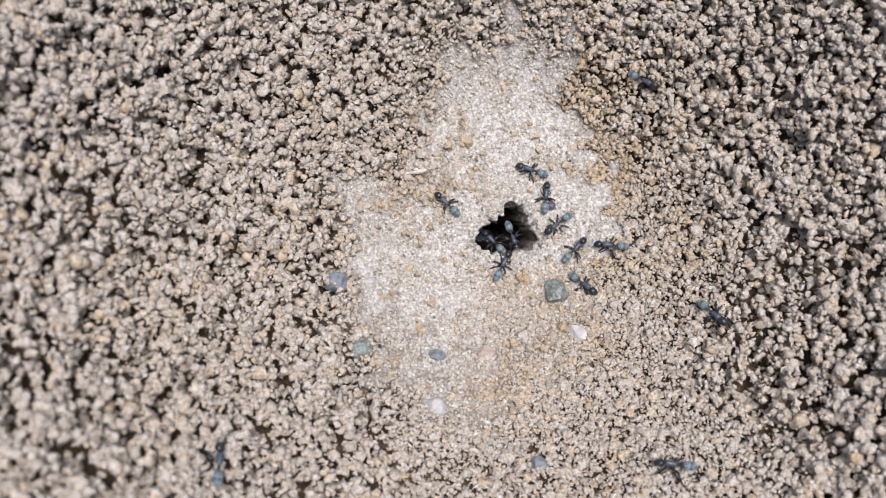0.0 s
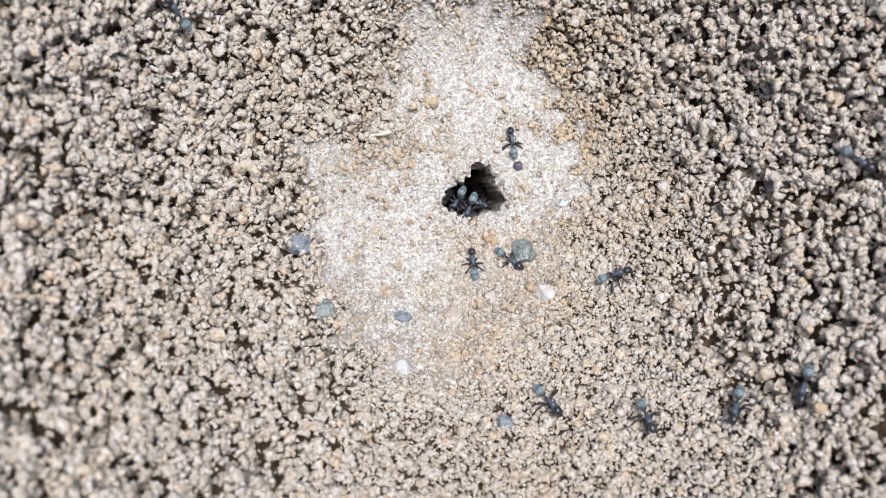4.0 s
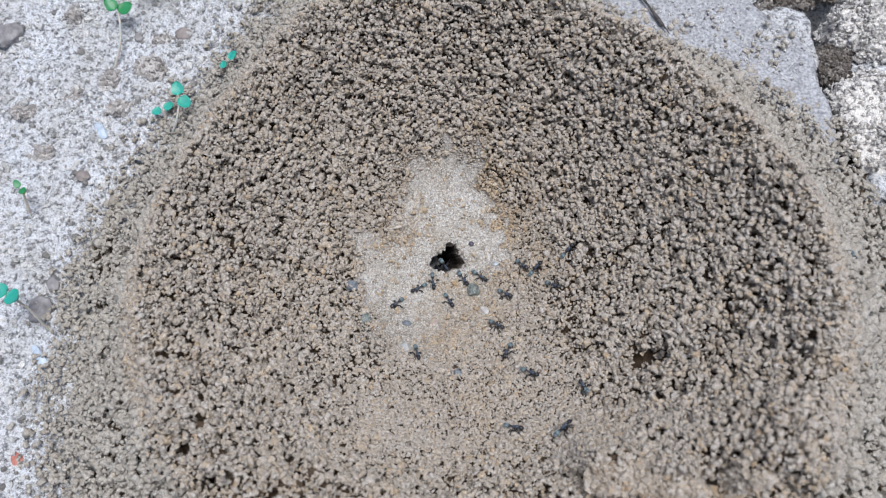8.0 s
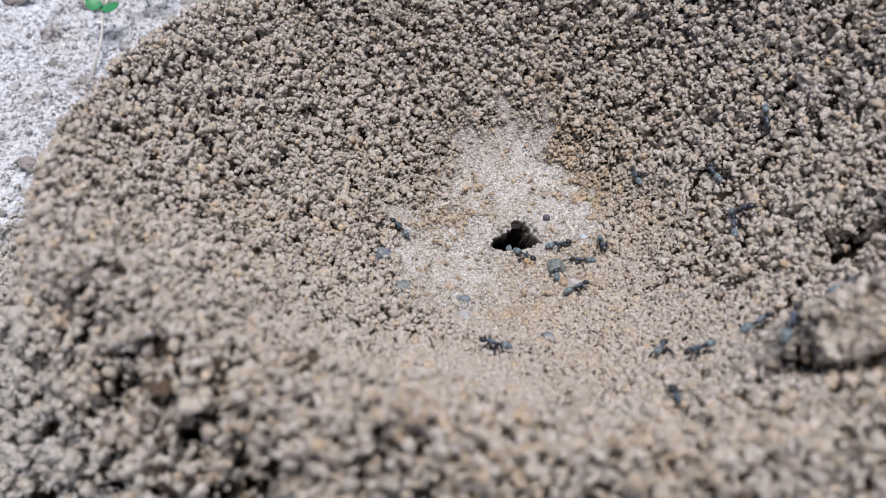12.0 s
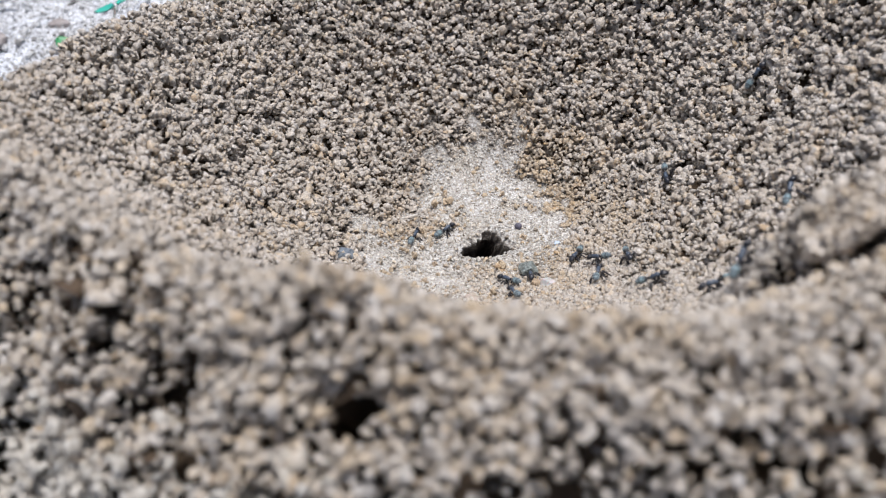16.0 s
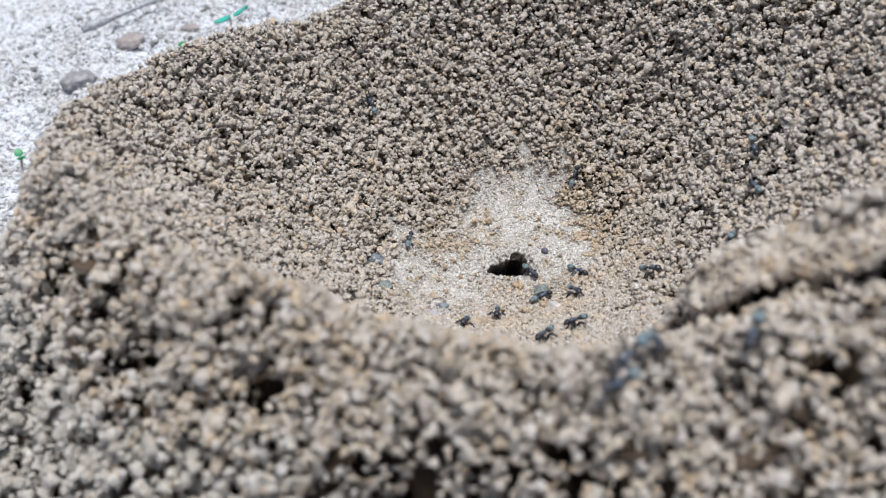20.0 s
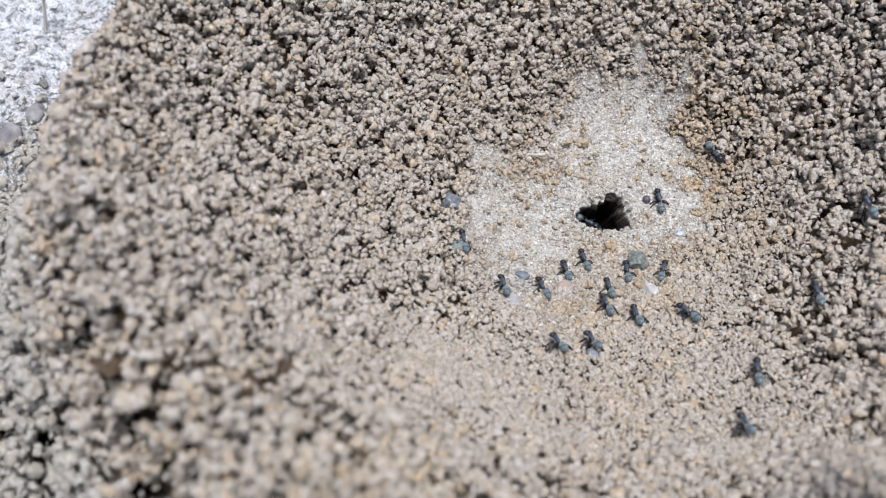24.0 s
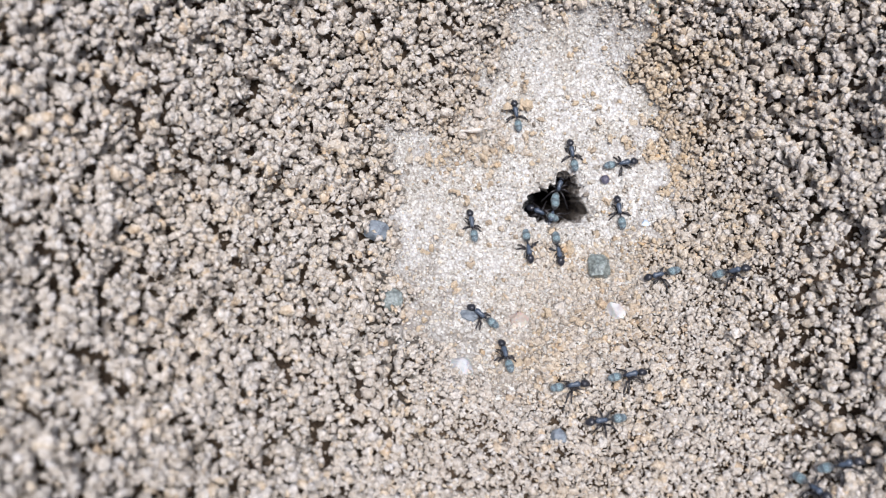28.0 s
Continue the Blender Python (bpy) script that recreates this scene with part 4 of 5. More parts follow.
def scatter_pellets():
    """Loose ochre pellets on the sand floor and the near rim, each a piece of its own."""
    r = np.random.default_rng(31)
    shapes, tris = lump_shapes(1, 24, 0.85, 9)
    meshes = []
    for k in range(8):
        # a crumb of three small lumps
        me = bpy.data.meshes.new("pellet")
        v = np.concatenate([shapes[3 * k + q] * (0.75, 0.65, 0.55)[q] + r.normal(size=3) * 0.3 for q in range(3)])
        f = np.concatenate([tris + 12 * q for q in range(3)])
        me.from_pydata([tuple(p) for p in v * UNIT], [], f.tolist())
        me.materials.append(LOOSE)
        meshes.append(me)
    made = 0
    while made < 100:
        if r.random() < 0.35:
            x, y = r.normal(-1.4, 0.8), r.normal(0.3, 0.8)
        elif r.random() < 0.4:
            x, y = r.normal(0.9, 0.6), r.normal(-2.4, 0.6)
        else:
            x, y = r.uniform(-2.6, 1.8), r.uniform(-3.4, 2.6)
        hx, hy = x - HOLE_AT[0], y - HOLE_AT[1]
        if sandy(x, y) < 0.3 or math.hypot(hx, hy) < float(turn_table(HOLE_TURN, HOLE_FAR, math.atan2(hy, hx))) + 0.12:
            continue
        size = 0.09 + 0.09 * r.random() ** 2
        ob = new("pellet", meshes[made % 8])
        ob.parent = mound
        ob.matrix_local = pose(x * UNIT, y * UNIT, (float(crater(x, y)) + size * 0.3) * UNIT, *r.uniform(0, 360, 3)) @ Matrix.Scale(size, 4)
        made += 1
    while made < 300:
        x, y = r.uniform(-4.5, 2.5), r.uniform(-9.6, -7.4)
        if any(math.hypot((x - p[0]) / p[2], (y - p[1]) / p[3]) < 1.3 for p in PITS):
            continue
        size = 0.09 + 0.07 * r.random()
        ob = new("pellet", meshes[made % 8])
        ob.parent = mound
        ob.matrix_local = pose(x * UNIT, y * UNIT, (float(crater(x, y)) + 0.06 + size * 0.2) * UNIT, *r.uniform(0, 360, 3)) @ Matrix.Scale(size, 4)
        made += 1


scatter_pellets()
# pale crumbs of crust on the rim
CRUST = mat_stone("grey_crust", (0.36, 0.34, 0.32), (0.46, 0.44, 0.42), 900, 0.9)
r_crust = np.random.default_rng(41)
for k in range(34):
    x, y = r_crust.normal(5.3, 0.4), r_crust.normal(-3.95, 0.4)
    s = r_crust.uniform(0.08, 0.17)
    pebble("crust_crumb", x, y, (s, s * 0.9, s * 0.7), CRUST, "pale crumb of dry crust on the mound's rim", 80 + k, 0.0, 40 * k, 0.1, 0.3, "crust crumbs on the rim", category="crumb")


# ---- the ants ----
def mat_ant(name, a, c, rough):
    m, nt, b = shader(name)
    n = noise_tex(nt, 2500, 3)
    nt.links.new(mixed(nt, a, c, n.outputs["Fac"]), b.inputs["Base Color"])
    b.inputs["Roughness"].default_value = rough
    bump(nt, b, n.outputs["Fac"], 0.3, 0.0001)
    return m


def mat_gaster():
    """Dark at the waist, then silvery bands of fine hair."""
    m, nt, b = shader("ant_gaster_silver")
    c = nt.nodes.new("ShaderNodeTexCoord")
    split = nt.nodes.new("ShaderNodeSeparateXYZ")
    nt.links.new(c.outputs["Generated"], split.inputs[0])
    band = ramp(nt, split.outputs["X"], [(0.0, (0.10, 0.12, 0.15)), (0.22, (0.17, 0.235, 0.27)), (0.38, (0.06, 0.08, 0.10)), (0.48, (0.18, 0.255, 0.29)), (0.70, (0.15, 0.215, 0.245)), (0.84, (0.03, 0.034, 0.04))])
    b.inputs["Roughness"].default_value = 0.55
    b.inputs["Sheen Weight"].default_value = 0.3
    hair = add(nt, "TexNoise", Scale=5200, Detail=3)
    nt.links.new(c.outputs["Object"], hair.inputs["Vector"])
    nt.links.new(mixed(nt, band.outputs["Color"], ramp(nt, hair.outputs["Fac"], [(0.35, (0.35, 0.38, 0.4)), (0.65, (1.35, 1.35, 1.3))]).outputs["Color"], 1.0, "MULTIPLY"), b.inputs["Base Color"])
    bump(nt, b, hair.outputs["Fac"], 0.5, 0.00008)
    return m


ANT_DARK = mat_ant("ant_black_shell", (0.012, 0.013, 0.018), (0.03, 0.032, 0.042), 0.3)
ANT_THORAX = mat_ant("ant_grey_black_shell", (0.032, 0.042, 0.062), (0.085, 0.115, 0.165), 0.35)
ANT_LEG = mat_ant("ant_dark_leg", (0.014, 0.013, 0.015), (0.035, 0.032, 0.035), 0.35)
GASTER = mat_gaster()


def blob(stations, sides=12):
    """A closed body of round cross-sections: x, z, half width, half height."""
    bm = bmesh.new()
    rings = []
    for x, z, w, h in stations:
        rings.append([bm.verts.new(UNIT * Vector((x, w * math.cos(2 * math.pi * q / sides), z + h * math.sin(2 * math.pi * q / sides)))) for q in range(sides)])
    for a, b in zip(rings, rings[1:]):
        for q in range(sides):
            bm.faces.new((a[q], a[(q + 1) % sides], b[(q + 1) % sides], b[q]))
    bm.faces.new(rings[0][::-1])
    bm.faces.new(rings[-1])
    bmesh.ops.recalc_face_normals(bm, faces=bm.faces[:])
    return bm


def oval(x0, x1, z, w, h, n=8, lean=0.0):
    out = []
    for k in range(n + 1):
        u = k / n
        f = math.sqrt(max(0.0, 1 - (2 * u - 1) ** 2))
        out.append((x0 + (x1 - x0) * u, z + lean * (u - 0.5), max(w * f, 0.003), max(h * f, 0.003)))
    return out


HIPS = [(0.05, 0.028), (0.015, 0.03), (-0.02, 0.028)]
REACH = [(0.15, 0.125), (0.02, 0.2), (-0.19, 0.15)]


def build_ant():
    """A worker ant, head along x, about five millimetres long."""
    ant = new("ant")
    part("head", blob([(0.105, 0.10, 0.018, 0.02), (0.118, 0.102, 0.040, 0.034), (0.145, 0.10, 0.050, 0.042), (0.175, 0.092, 0.046, 0.036), (0.200, 0.084, 0.030, 0.024), (0.212, 0.078, 0.012, 0.012)]), ANT_DARK, ant)
    part("thorax", blob([(0.100, 0.098, 0.014, 0.014), (0.085, 0.10, 0.032, 0.032), (0.060, 0.103, 0.038, 0.038), (0.030, 0.098, 0.026, 0.030), (0.010, 0.096, 0.028, 0.032), (-0.020, 0.092, 0.026, 0.030), (-0.045, 0.084, 0.016, 0.018)]), ANT_THORAX, ant)
    part("petiole", blob([(-0.042, 0.082, 0.010, 0.010), (-0.055, 0.092, 0.014, 0.026), (-0.068, 0.090, 0.013, 0.022), (-0.080, 0.080, 0.010, 0.010)]), ANT_DARK, ant)
    part("gaster", blob(oval(-0.262, -0.075, 0.088, 0.052, 0.049, 12, 0.01), 16), GASTER, ant, "silvery grey banded gaster")
    for side in (1, -1):
        bm = bmesh.new()
        tube(bm, [(0, 0, 0), (0.03, side * 0.035, 0.035), (0.055, side * 0.06, 0.045), (0.12, side * 0.075, 0.0), (0.155, side * 0.07, -0.025)], [0.007, 0.006, 0.006, 0.0055, 0.005], 6)
        ob = part("antenna", bm, ANT_LEG, ant, "thin elbowed feeler")
        ob.matrix_local = pose(0.19 * UNIT, side * 0.02 * UNIT, 0.105 * UNIT)
        bm = bmesh.new()
        tube(bm, [(0, 0, 0), (0.022, side * 0.006, -0.004), (0.034, -side * 0.006, -0.008)], [0.009, 0.007, 0.003], 6)
        ob = part("mandible", bm, ANT_DARK, ant)
        ob.matrix_local = pose(0.205 * UNIT, side * 0.014 * UNIT, 0.078 * UNIT)
    for k in range(3):
        for side in (1, -1):
            hx, hy = HIPS[k]
            rx, ry = REACH[k]
            bm = bmesh.new()
            knee = (rx * 0.4, side * ry * 0.42, 0.055)
            heel = (rx * 0.82, side * ry * 0.88, -0.045)
            tube(bm, [(0, 0, 0), (rx * 0.08, side * ry * 0.1, -0.005), (rx * 0.22, side * ry * 0.25, 0.03), knee, (rx * 0.6, side * ry * 0.66, 0.012), heel, (rx * 1.05, side * ry * 1.06, -0.068), (rx * 1.2, side * ry * 1.15, -0.075)],
                 [0.012, 0.011, 0.0145, 0.012, 0.011, 0.0085, 0.007, 0.005], 6)
            ob = part("leg", bm, ANT_LEG, ant)
            ob.matrix_local = pose(hx * UNIT, side * hy * UNIT, 0.078 * UNIT)
    for ob in ant.children:
        ob.data.transform(Matrix.Scale(1.13, 4))
        place = ob.matrix_local.copy()
        place.translation *= 1.13
        ob.matrix_local = place
    return tagged(ant, "black worker ant with a silvery grey banded gaster", "ant", "ants of the nest")


ANT = build_ant()


def ground_pose(x, y, heading, down=0.0):
    """An ant's pose on the slope at x, y, turned to heading."""
    e = 0.12
    n = Vector((-(float(crater(x + e, y)) - float(crater(x - e, y))) / (2 * e), -(float(crater(x, y + e)) - float(crater(x, y - e))) / (2 * e), 1)).normalized()
    ahead = Vector((math.cos(heading), math.sin(heading), 0))
    ahead = (ahead - n * ahead.dot(n)).normalized()
    left = n.cross(ahead)
    m = Matrix((ahead, left, n)).transposed().to_4x4()
    sand = float(sandy(x, y))
    m.translation = UNIT * (Vector((x, y, float(crater(x, y)) - down)) + n * (0.005 + 0.075 * (1 - sand)))
    return m


# where each ant goes: seconds, x, y in centimetres; 1: in the mouth of the hole, 2: down the burrow; where it turns to, in degrees
TRACKS = [
    [(0, 0.28, 0.47, 0, 180), (1, -0.31, -0.3, 2), (2, -0.29, -0.67, 1), (3, -0.27, -1.47, 0, 87), (6, -0.19, -2, 0), (7, 0.9, -2.5, 0), (8, 1.2, -2.73, 0), (9, 1.2, -2.65, 0), (10, 1.7, -3.51, 0), (11, 1.89, -4.08, 0), (12, 2.71, -5.86, 0), (13, 1.8, -3.4, 0), (16, 2.27, -3.81, 0), (17, 2.79, -3.94, 0), (18, 1.83, -3.75, 0), (19, 1.57, -3.95, 0), (20, 1.92, -8.86, 0), (21, 0.07, -5.61, 0), (22, 1, -6.23, 0), (25, -0.34, -2.72, 0, 152), (26, 0.59, -2.6, 0, 149), (27, 1.9, -3.89, 0, -31), (28, 2.76, -5.66, 0)],
    [(0, 0.5, 0.03, 0), (1, 1.66, 0.66, 0, 43), (2, 2.44, 0.89, 0, -138), (3, 4.02, -0.98, 0, 177), (6, 5.77, -1.42, 0), (7, 7.53, -1.85, 0), (8, 9.29, -2.28, 0), (9, 11.04, -2.71, 0), (10, 11.34, -2.51, 0), (11, 11.64, -2.31, 0), (12, 11.94, -2.11, 0), (13, 12.24, -1.91, 0), (16, 12.54, -1.71, 0), (17, 12.84, -1.51, 0), (18, 13.14, -1.31, 0), (19, 13.44, -1.11, 0), (20, 13.74, -0.91, 0), (21, 14.04, -0.71, 0), (22, 14.34, -0.51, 0), (25, 14.64, -0.31, 0), (26, 1.92, 0.83, 0), (27, 3.86, -1.92, 0), (28, 5.52, -2.74, 0)],
    [(0, -1.04, -0.06, 0, 135), (1, -3.57, 0.76, 0, 133), (2, -5.3, 1.12, 0), (3, -3.47, 0.98, 0, -3), (6, -5.16, 1.45, 0), (7, -6.86, 1.93, 0), (8, -8.58, 2.41, 0), (9, -10.3, 2.9, 0), (10, -12.02, 3.38, 0), (11, -11.72, 3.58, 0), (12, -11.42, 3.78, 0), (13, -11.12, 3.98, 0), (16, -10.82, 4.18, 0), (17, -10.52, 4.38, 0), (18, -10.22, 4.58, 0), (19, -9.92, 4.78, 0), (20, -9.62, 4.98, 0), (21, -11.19, 5.8, 0), (22, -10.89, 6, 0), (25, -10.59, 6.2, 0), (26, 0.47, 2.32, 0), (27, -0.11, -0.5, 2), (28, 0.06, 0.24, 0, 105)],
    [(0, -0.19, -1.05, 0, 90), (1, -0.06, -1.02, 0, 88), (2, 0.25, -1.76, 0, 177), (3, 0.17, -3.25, 0, -48), (6, 1.53, -5.17, 0), (7, 1.34, -5.19, 0), (8, 1.4, -5.83, 0), (9, 1.7, -5.49, 0), (10, 1.49, -5.08, 0), (11, 1.37, -5.14, 0), (12, 1.63, -5.22, 0), (13, 0.62, -2.98, 0), (16, -0.01, -0.3, 2), (17, 0.03, -0.8, 1), (18, -0.03, -0.87, 1), (19, -0.01, -0.3, 2), (20, 1.24, 2.02, 0), (21, 1.06, 1.71, 0), (22, 0.73, 2.28, 0), (25, 2.22, 0.37, 0), (26, 1.39, 1.43, 0, 104), (27, -0.01, -0.3, 2), (28, -0.09, -0.73, 1)],
    [(0, 0.91, -0.82, 0, 45), (1, -0.31, -0.4, 2), (2, -0.08, -0.35, 1), (3, 0.64, -0.13, 0), (6, 0.51, 1.11, 0), (7, -0.31, -0.4, 2), (8, -0.13, -0.71, 1), (9, 0.16, -1.2, 0), (10, 0.55, -1.05, 0), (11, 0.74, -2.82, 0), (12, 0.87, -2.44, 0), (13, 1.54, -2.52, 0), (16, 1.79, -2.07, 0), (17, -0.31, -0.4, 2), (18, 2.33, 1.81, 0), (19, -0.31, -0.4, 2), (20, -3.36, 2.38, 0), (21, -2.62, 1.57, 0), (22, -0.31, -0.4, 2), (25, -0.02, -0.28, 1), (26, -0.16, -0.69, 1), (27, 0.65, -1.43, 0, 14), (28, -0.02, -1.29, 0, -75)],
    [(0, 1.45, -0.81, 0), (1, -0.21, -0.5, 2), (2, -0.21, -0.5, 2), (3, 0.45, -0.58, 0), (6, -0.21, -0.5, 2), (7, 1.38, -1.23, 0), (8, 3.2, -0.93, 0), (9, 4.57, 0.15, 0), (10, 5.01, -0.14, 0), (11, 3.05, -1.11, 0), (12, 3.58, -0.96, 0), (13, 2.01, -0.45, 0), (16, 3.28, -0.87, 0), (17, -0.21, -0.5, 2), (18, 0.42, -0.78, 0), (19, 0.52, -1.04, 0), (20, 1.27, -1.79, 0), (21, 1.27, -2.34, 0), (22, 0.79, -2.97, 0), (25, 0.37, -1.16, 0, 17), (26, 0.47, -1.61, 0), (27, 0.64, -2.06, 0, -31), (28, 1.47, -1.61, 0, -165)],
    [(0, 1.02, -1.41, 0, -45), (1, 1.28, -1.75, 0, -2), (2, 2.89, -2.82, 0, -48), (3, 3.19, -3.55, 0, -93), (6, 2.74, -5.13, 0), (7, 1.03, -4.1, 0), (8, 1.91, -4.28, 0), (9, 3.44, -5.85, 0), (10, 0.94, -6.63, 0), (11, 2.44, -6.22, 0), (12, 2.69, -6.75, 0), (13, 1.24, -3.12, 0), (16, 1.66, -2.68, 0), (17, 1.62, -3.21, 0), (18, 0.77, -3.06, 0), (19, 0.98, -3.29, 0), (20, 0.84, -4.14, 0), (21, 0.33, -4.98, 0), (22, -0.18, -3.3, 0), (25, -0.8, -1.47, 0), (26, -0.52, -1.39, 0), (27, 0.3, -2.29, 0, -76), (28, -0.46, -1.3, 0, -75)],
    [(0, 2.67, -2.09, 0, -45), (1, 2.53, -1.03, 0, 43), (2, 2.19, -1.19, 0, -3), (3, 3.31, -1.43, 0, -3), (6, -0.01, -0.4, 2), (7, 0.09, -1.42, 0), (8, -0.08, -1.8, 0), (9, 0.73, -2.81, 0), (10, 0.77, -3.13, 0), (11, 0.42, -3.24, 0), (12, 0.57, -1.68, 0), (13, 0.52, -1.65, 0), (16, 0.19, -1.8, 0), (17, 0.55, -2.03, 0), (18, 0.18, -1.9, 0), (19, -0.01, -0.4, 2), (20, 1.29, -0.85, 0), (21, 1.46, -1.63, 0), (22, 1.02, -2.17, 0), (25, 1.06, -1.43, 0), (26, 1.1, -1.69, 0), (27, 2.45, -2.49, 0, 149), (28, -0.01, -0.4, 2)],
    [(0, 2.08, 1.66, 0, 45), (1, 1.07, 2.32, 0), (2, 1.9, 1.58, 0, -138), (3, -0.31, -0.5, 2), (6, -0.02, -0.2, 1), (7, 0.95, -0.44, 0), (8, 2.02, -0.96, 0), (9, 2.06, -1.53, 0), (10, 2.09, -2.55, 0), (11, 2.19, -3.01, 0), (12, 3.54, -2.49, 0), (13, 2.46, -1.96, 0), (16, 2.21, -2.5, 0), (17, 2.39, -3.25, 0), (18, 2.5, -2.23, 0), (19, 3.45, -2.38, 0), (20, 4.47, -1.41, 0), (21, 3.08, -1.35, 0), (22, 3.64, -3.86, 0), (25, 2.97, -1.88, 0, 107), (26, 1.88, -2.3, 0, -121), (27, 2.93, -4.12, 0, 149), (28, 3.34, -4.12, 0, -30)],
    [(0, -3.7, -4.13, 0, 0), (1, -3.78, -3.84, 0, 43), (2, -2.38, -2.08, 0, 87), (3, -0.21, -0.3, 2), (6, -0.21, -0.3, 2), (7, 1.49, -1.81, 0), (8, 2.37, -1.17, 0), (9, 3.81, -0.51, 0), (10, 5.58, -0.74, 0), (11, 5.73, -0.76, 0), (12, 4.45, -0.76, 0), (13, 5.3, -1.69, 0), (16, 4.8, -0.53, 0), (17, 6.58, -0.73, 0), (18, 4.13, -0.26, 0), (19, 5.51, -0.48, 0), (20, 4.53, -0.58, 0), (21, 6.31, -0.81, 0), (22, 3.98, -1.67, 0), (25, 3.6, -0.65, 0), (26, 1.37, -1.17, 0), (27, 2.49, -1.77, 0, 149), (28, 2.4, -1.59, 0, -30)],
    [(0, 1.78, -4.17, 0), (1, 1.89, -3.62, 0, 88), (2, 3.51, -4.6, 0, -3), (3, 3.77, -3.53, 0, -48), (6, 3.45, -4.59, 0), (7, 4.6, -6.11, 0), (8, 3.15, -4.83, 0), (9, 3.86, -5, 0), (10, 1.91, -5.29, 0), (11, 2.65, -4.24, 0), (12, 3.68, -5.87, 0), (13, 4.26, -3.59, 0), (16, 2.75, -5, 0), (17, 1.91, -4.34, 0), (18, 2.61, -6.36, 0), (19, 2.62, -6.38, 0), (20, 2.11, -8.85, 0), (21, 2.55, -10.69, 0), (22, 1.56, -7.76, 0), (25, 1.94, -9.63, 0), (26, -0.49, -4.55, 0, -166), (27, -0, -4.3, 0, 104), (28, -0, -6.31, 0)],
    [(0, 0.65, -0.43, 0), (1, 0.63, -0.38, 0, 178), (2, 1.34, -0.85, 0, -3), (3, 3.06, -1.9, 0, 87), (6, -0.01, -0.5, 2), (7, 0.65, -0.76, 0), (8, 0.79, -1.09, 0), (9, 1.65, -1.54, 0), (10, 1.66, -1.42, 0), (11, 2.13, -2.5, 0), (12, 3.73, -2.24, 0), (13, 4.38, -3.35, 0), (16, 5.87, -4.49, 0), (17, 5.46, -4.57, 0), (18, 6.89, -5.76, 0), (19, 4.81, -3.3, 0), (20, 3.04, -8.77, 0), (21, 2.92, -8.77, 0), (22, 2.84, -6.52, 0), (25, 2.25, -2.86, 0, 17), (26, 1.3, -2.15, 0), (27, 1.94, -3.14, 0, -76), (28, -0.01, -0.5, 2)],
    [(0, 0.08, -0.59, 1), (1, 0.22, -1.03, 0), (2, 1.8, -1.85, 0, -48), (3, 1.81, -1.98, 0, -3), (6, 1.99, -1.98, 0), (7, 2.55, -1.91, 0), (8, 2.75, -1.83, 0), (9, 4.98, -3.43, 0), (10, 6.51, -4.48, 0), (11, 3.59, -5.54, 0), (12, 4.62, -7.13, 0), (13, 4.54, -3.57, 0), (16, 4.18, -3.81, 0), (17, 5.08, -3.4, 0), (18, 3.62, -2.69, 0), (19, 4.48, -3.25, 0), (20, 3.86, -2.81, 0), (21, 1.83, -4.68, 0), (22, 0.67, -3.9, 0), (25, 0.02, -2.27, 0), (26, 0.02, -1.96, 0), (27, 0.52, -2.71, 0, 149), (28, 0.27, -3.43, 0, 15)],
    [(0, -0.31, -0.65, 1), (1, -0.29, -0.68, 1), (2, -0.05, -0.91, 0), (3, 0.06, -1.46, 0, 87), (6, 0.83, -2.16, 0), (7, 1.46, -2.33, 0), (8, 1.41, -3.58, 0), (9, 0.65, -4.53, 0), (10, 0.47, -6.25, 0), (11, 0.83, -6.9, 0), (12, 1.32, -6.92, 0), (13, -0.14, -4.53, 0), (16, -0.21, -6.53, 0), (17, 0.06, -8.78, 0), (18, 2.39, -8.51, 0), (19, 2.9, -10.33, 0), (20, 1.7, -9.16, 0), (21, 2.04, -11.01, 0), (22, 1.03, -6.65, 0), (25, -1.07, -2.88, 0, 107), (26, -0.94, -3.93, 0), (27, -0.66, -4.33, 0, -31), (28, -0.96, -6.31, 0)],
    [(0, -0.11, -0.5, 2), (1, 0.06, -0.01, 0), (2, 0.69, -0.39, 0), (3, 1.25, -0.12, 0), (6, -0.11, -0.5, 2), (7, 0.57, -1.83, 0), (8, 1.49, -1.78, 0), (9, 1.75, -2.79, 0), (10, 1.83, -3.08, 0), (11, 1.73, -3.21, 0), (12, -0.11, -0.5, 2), (13, -0.41, -0.77, 1), (16, -1.41, -0.07, 0), (17, -0.11, -0.5, 2), (18, -0.11, -0.5, 2), (19, -2.65, -0.87, 0), (20, -2.27, -0.21, 0), (21, -2.63, 0.34, 0), (22, -2.1, -3.2, 0), (25, -2.46, -2.05, 0, 107), (26, -0.96, -1.22, 0, 104), (27, -0.11, -0.5, 2), (28, -0.01, -0.18, 1)],
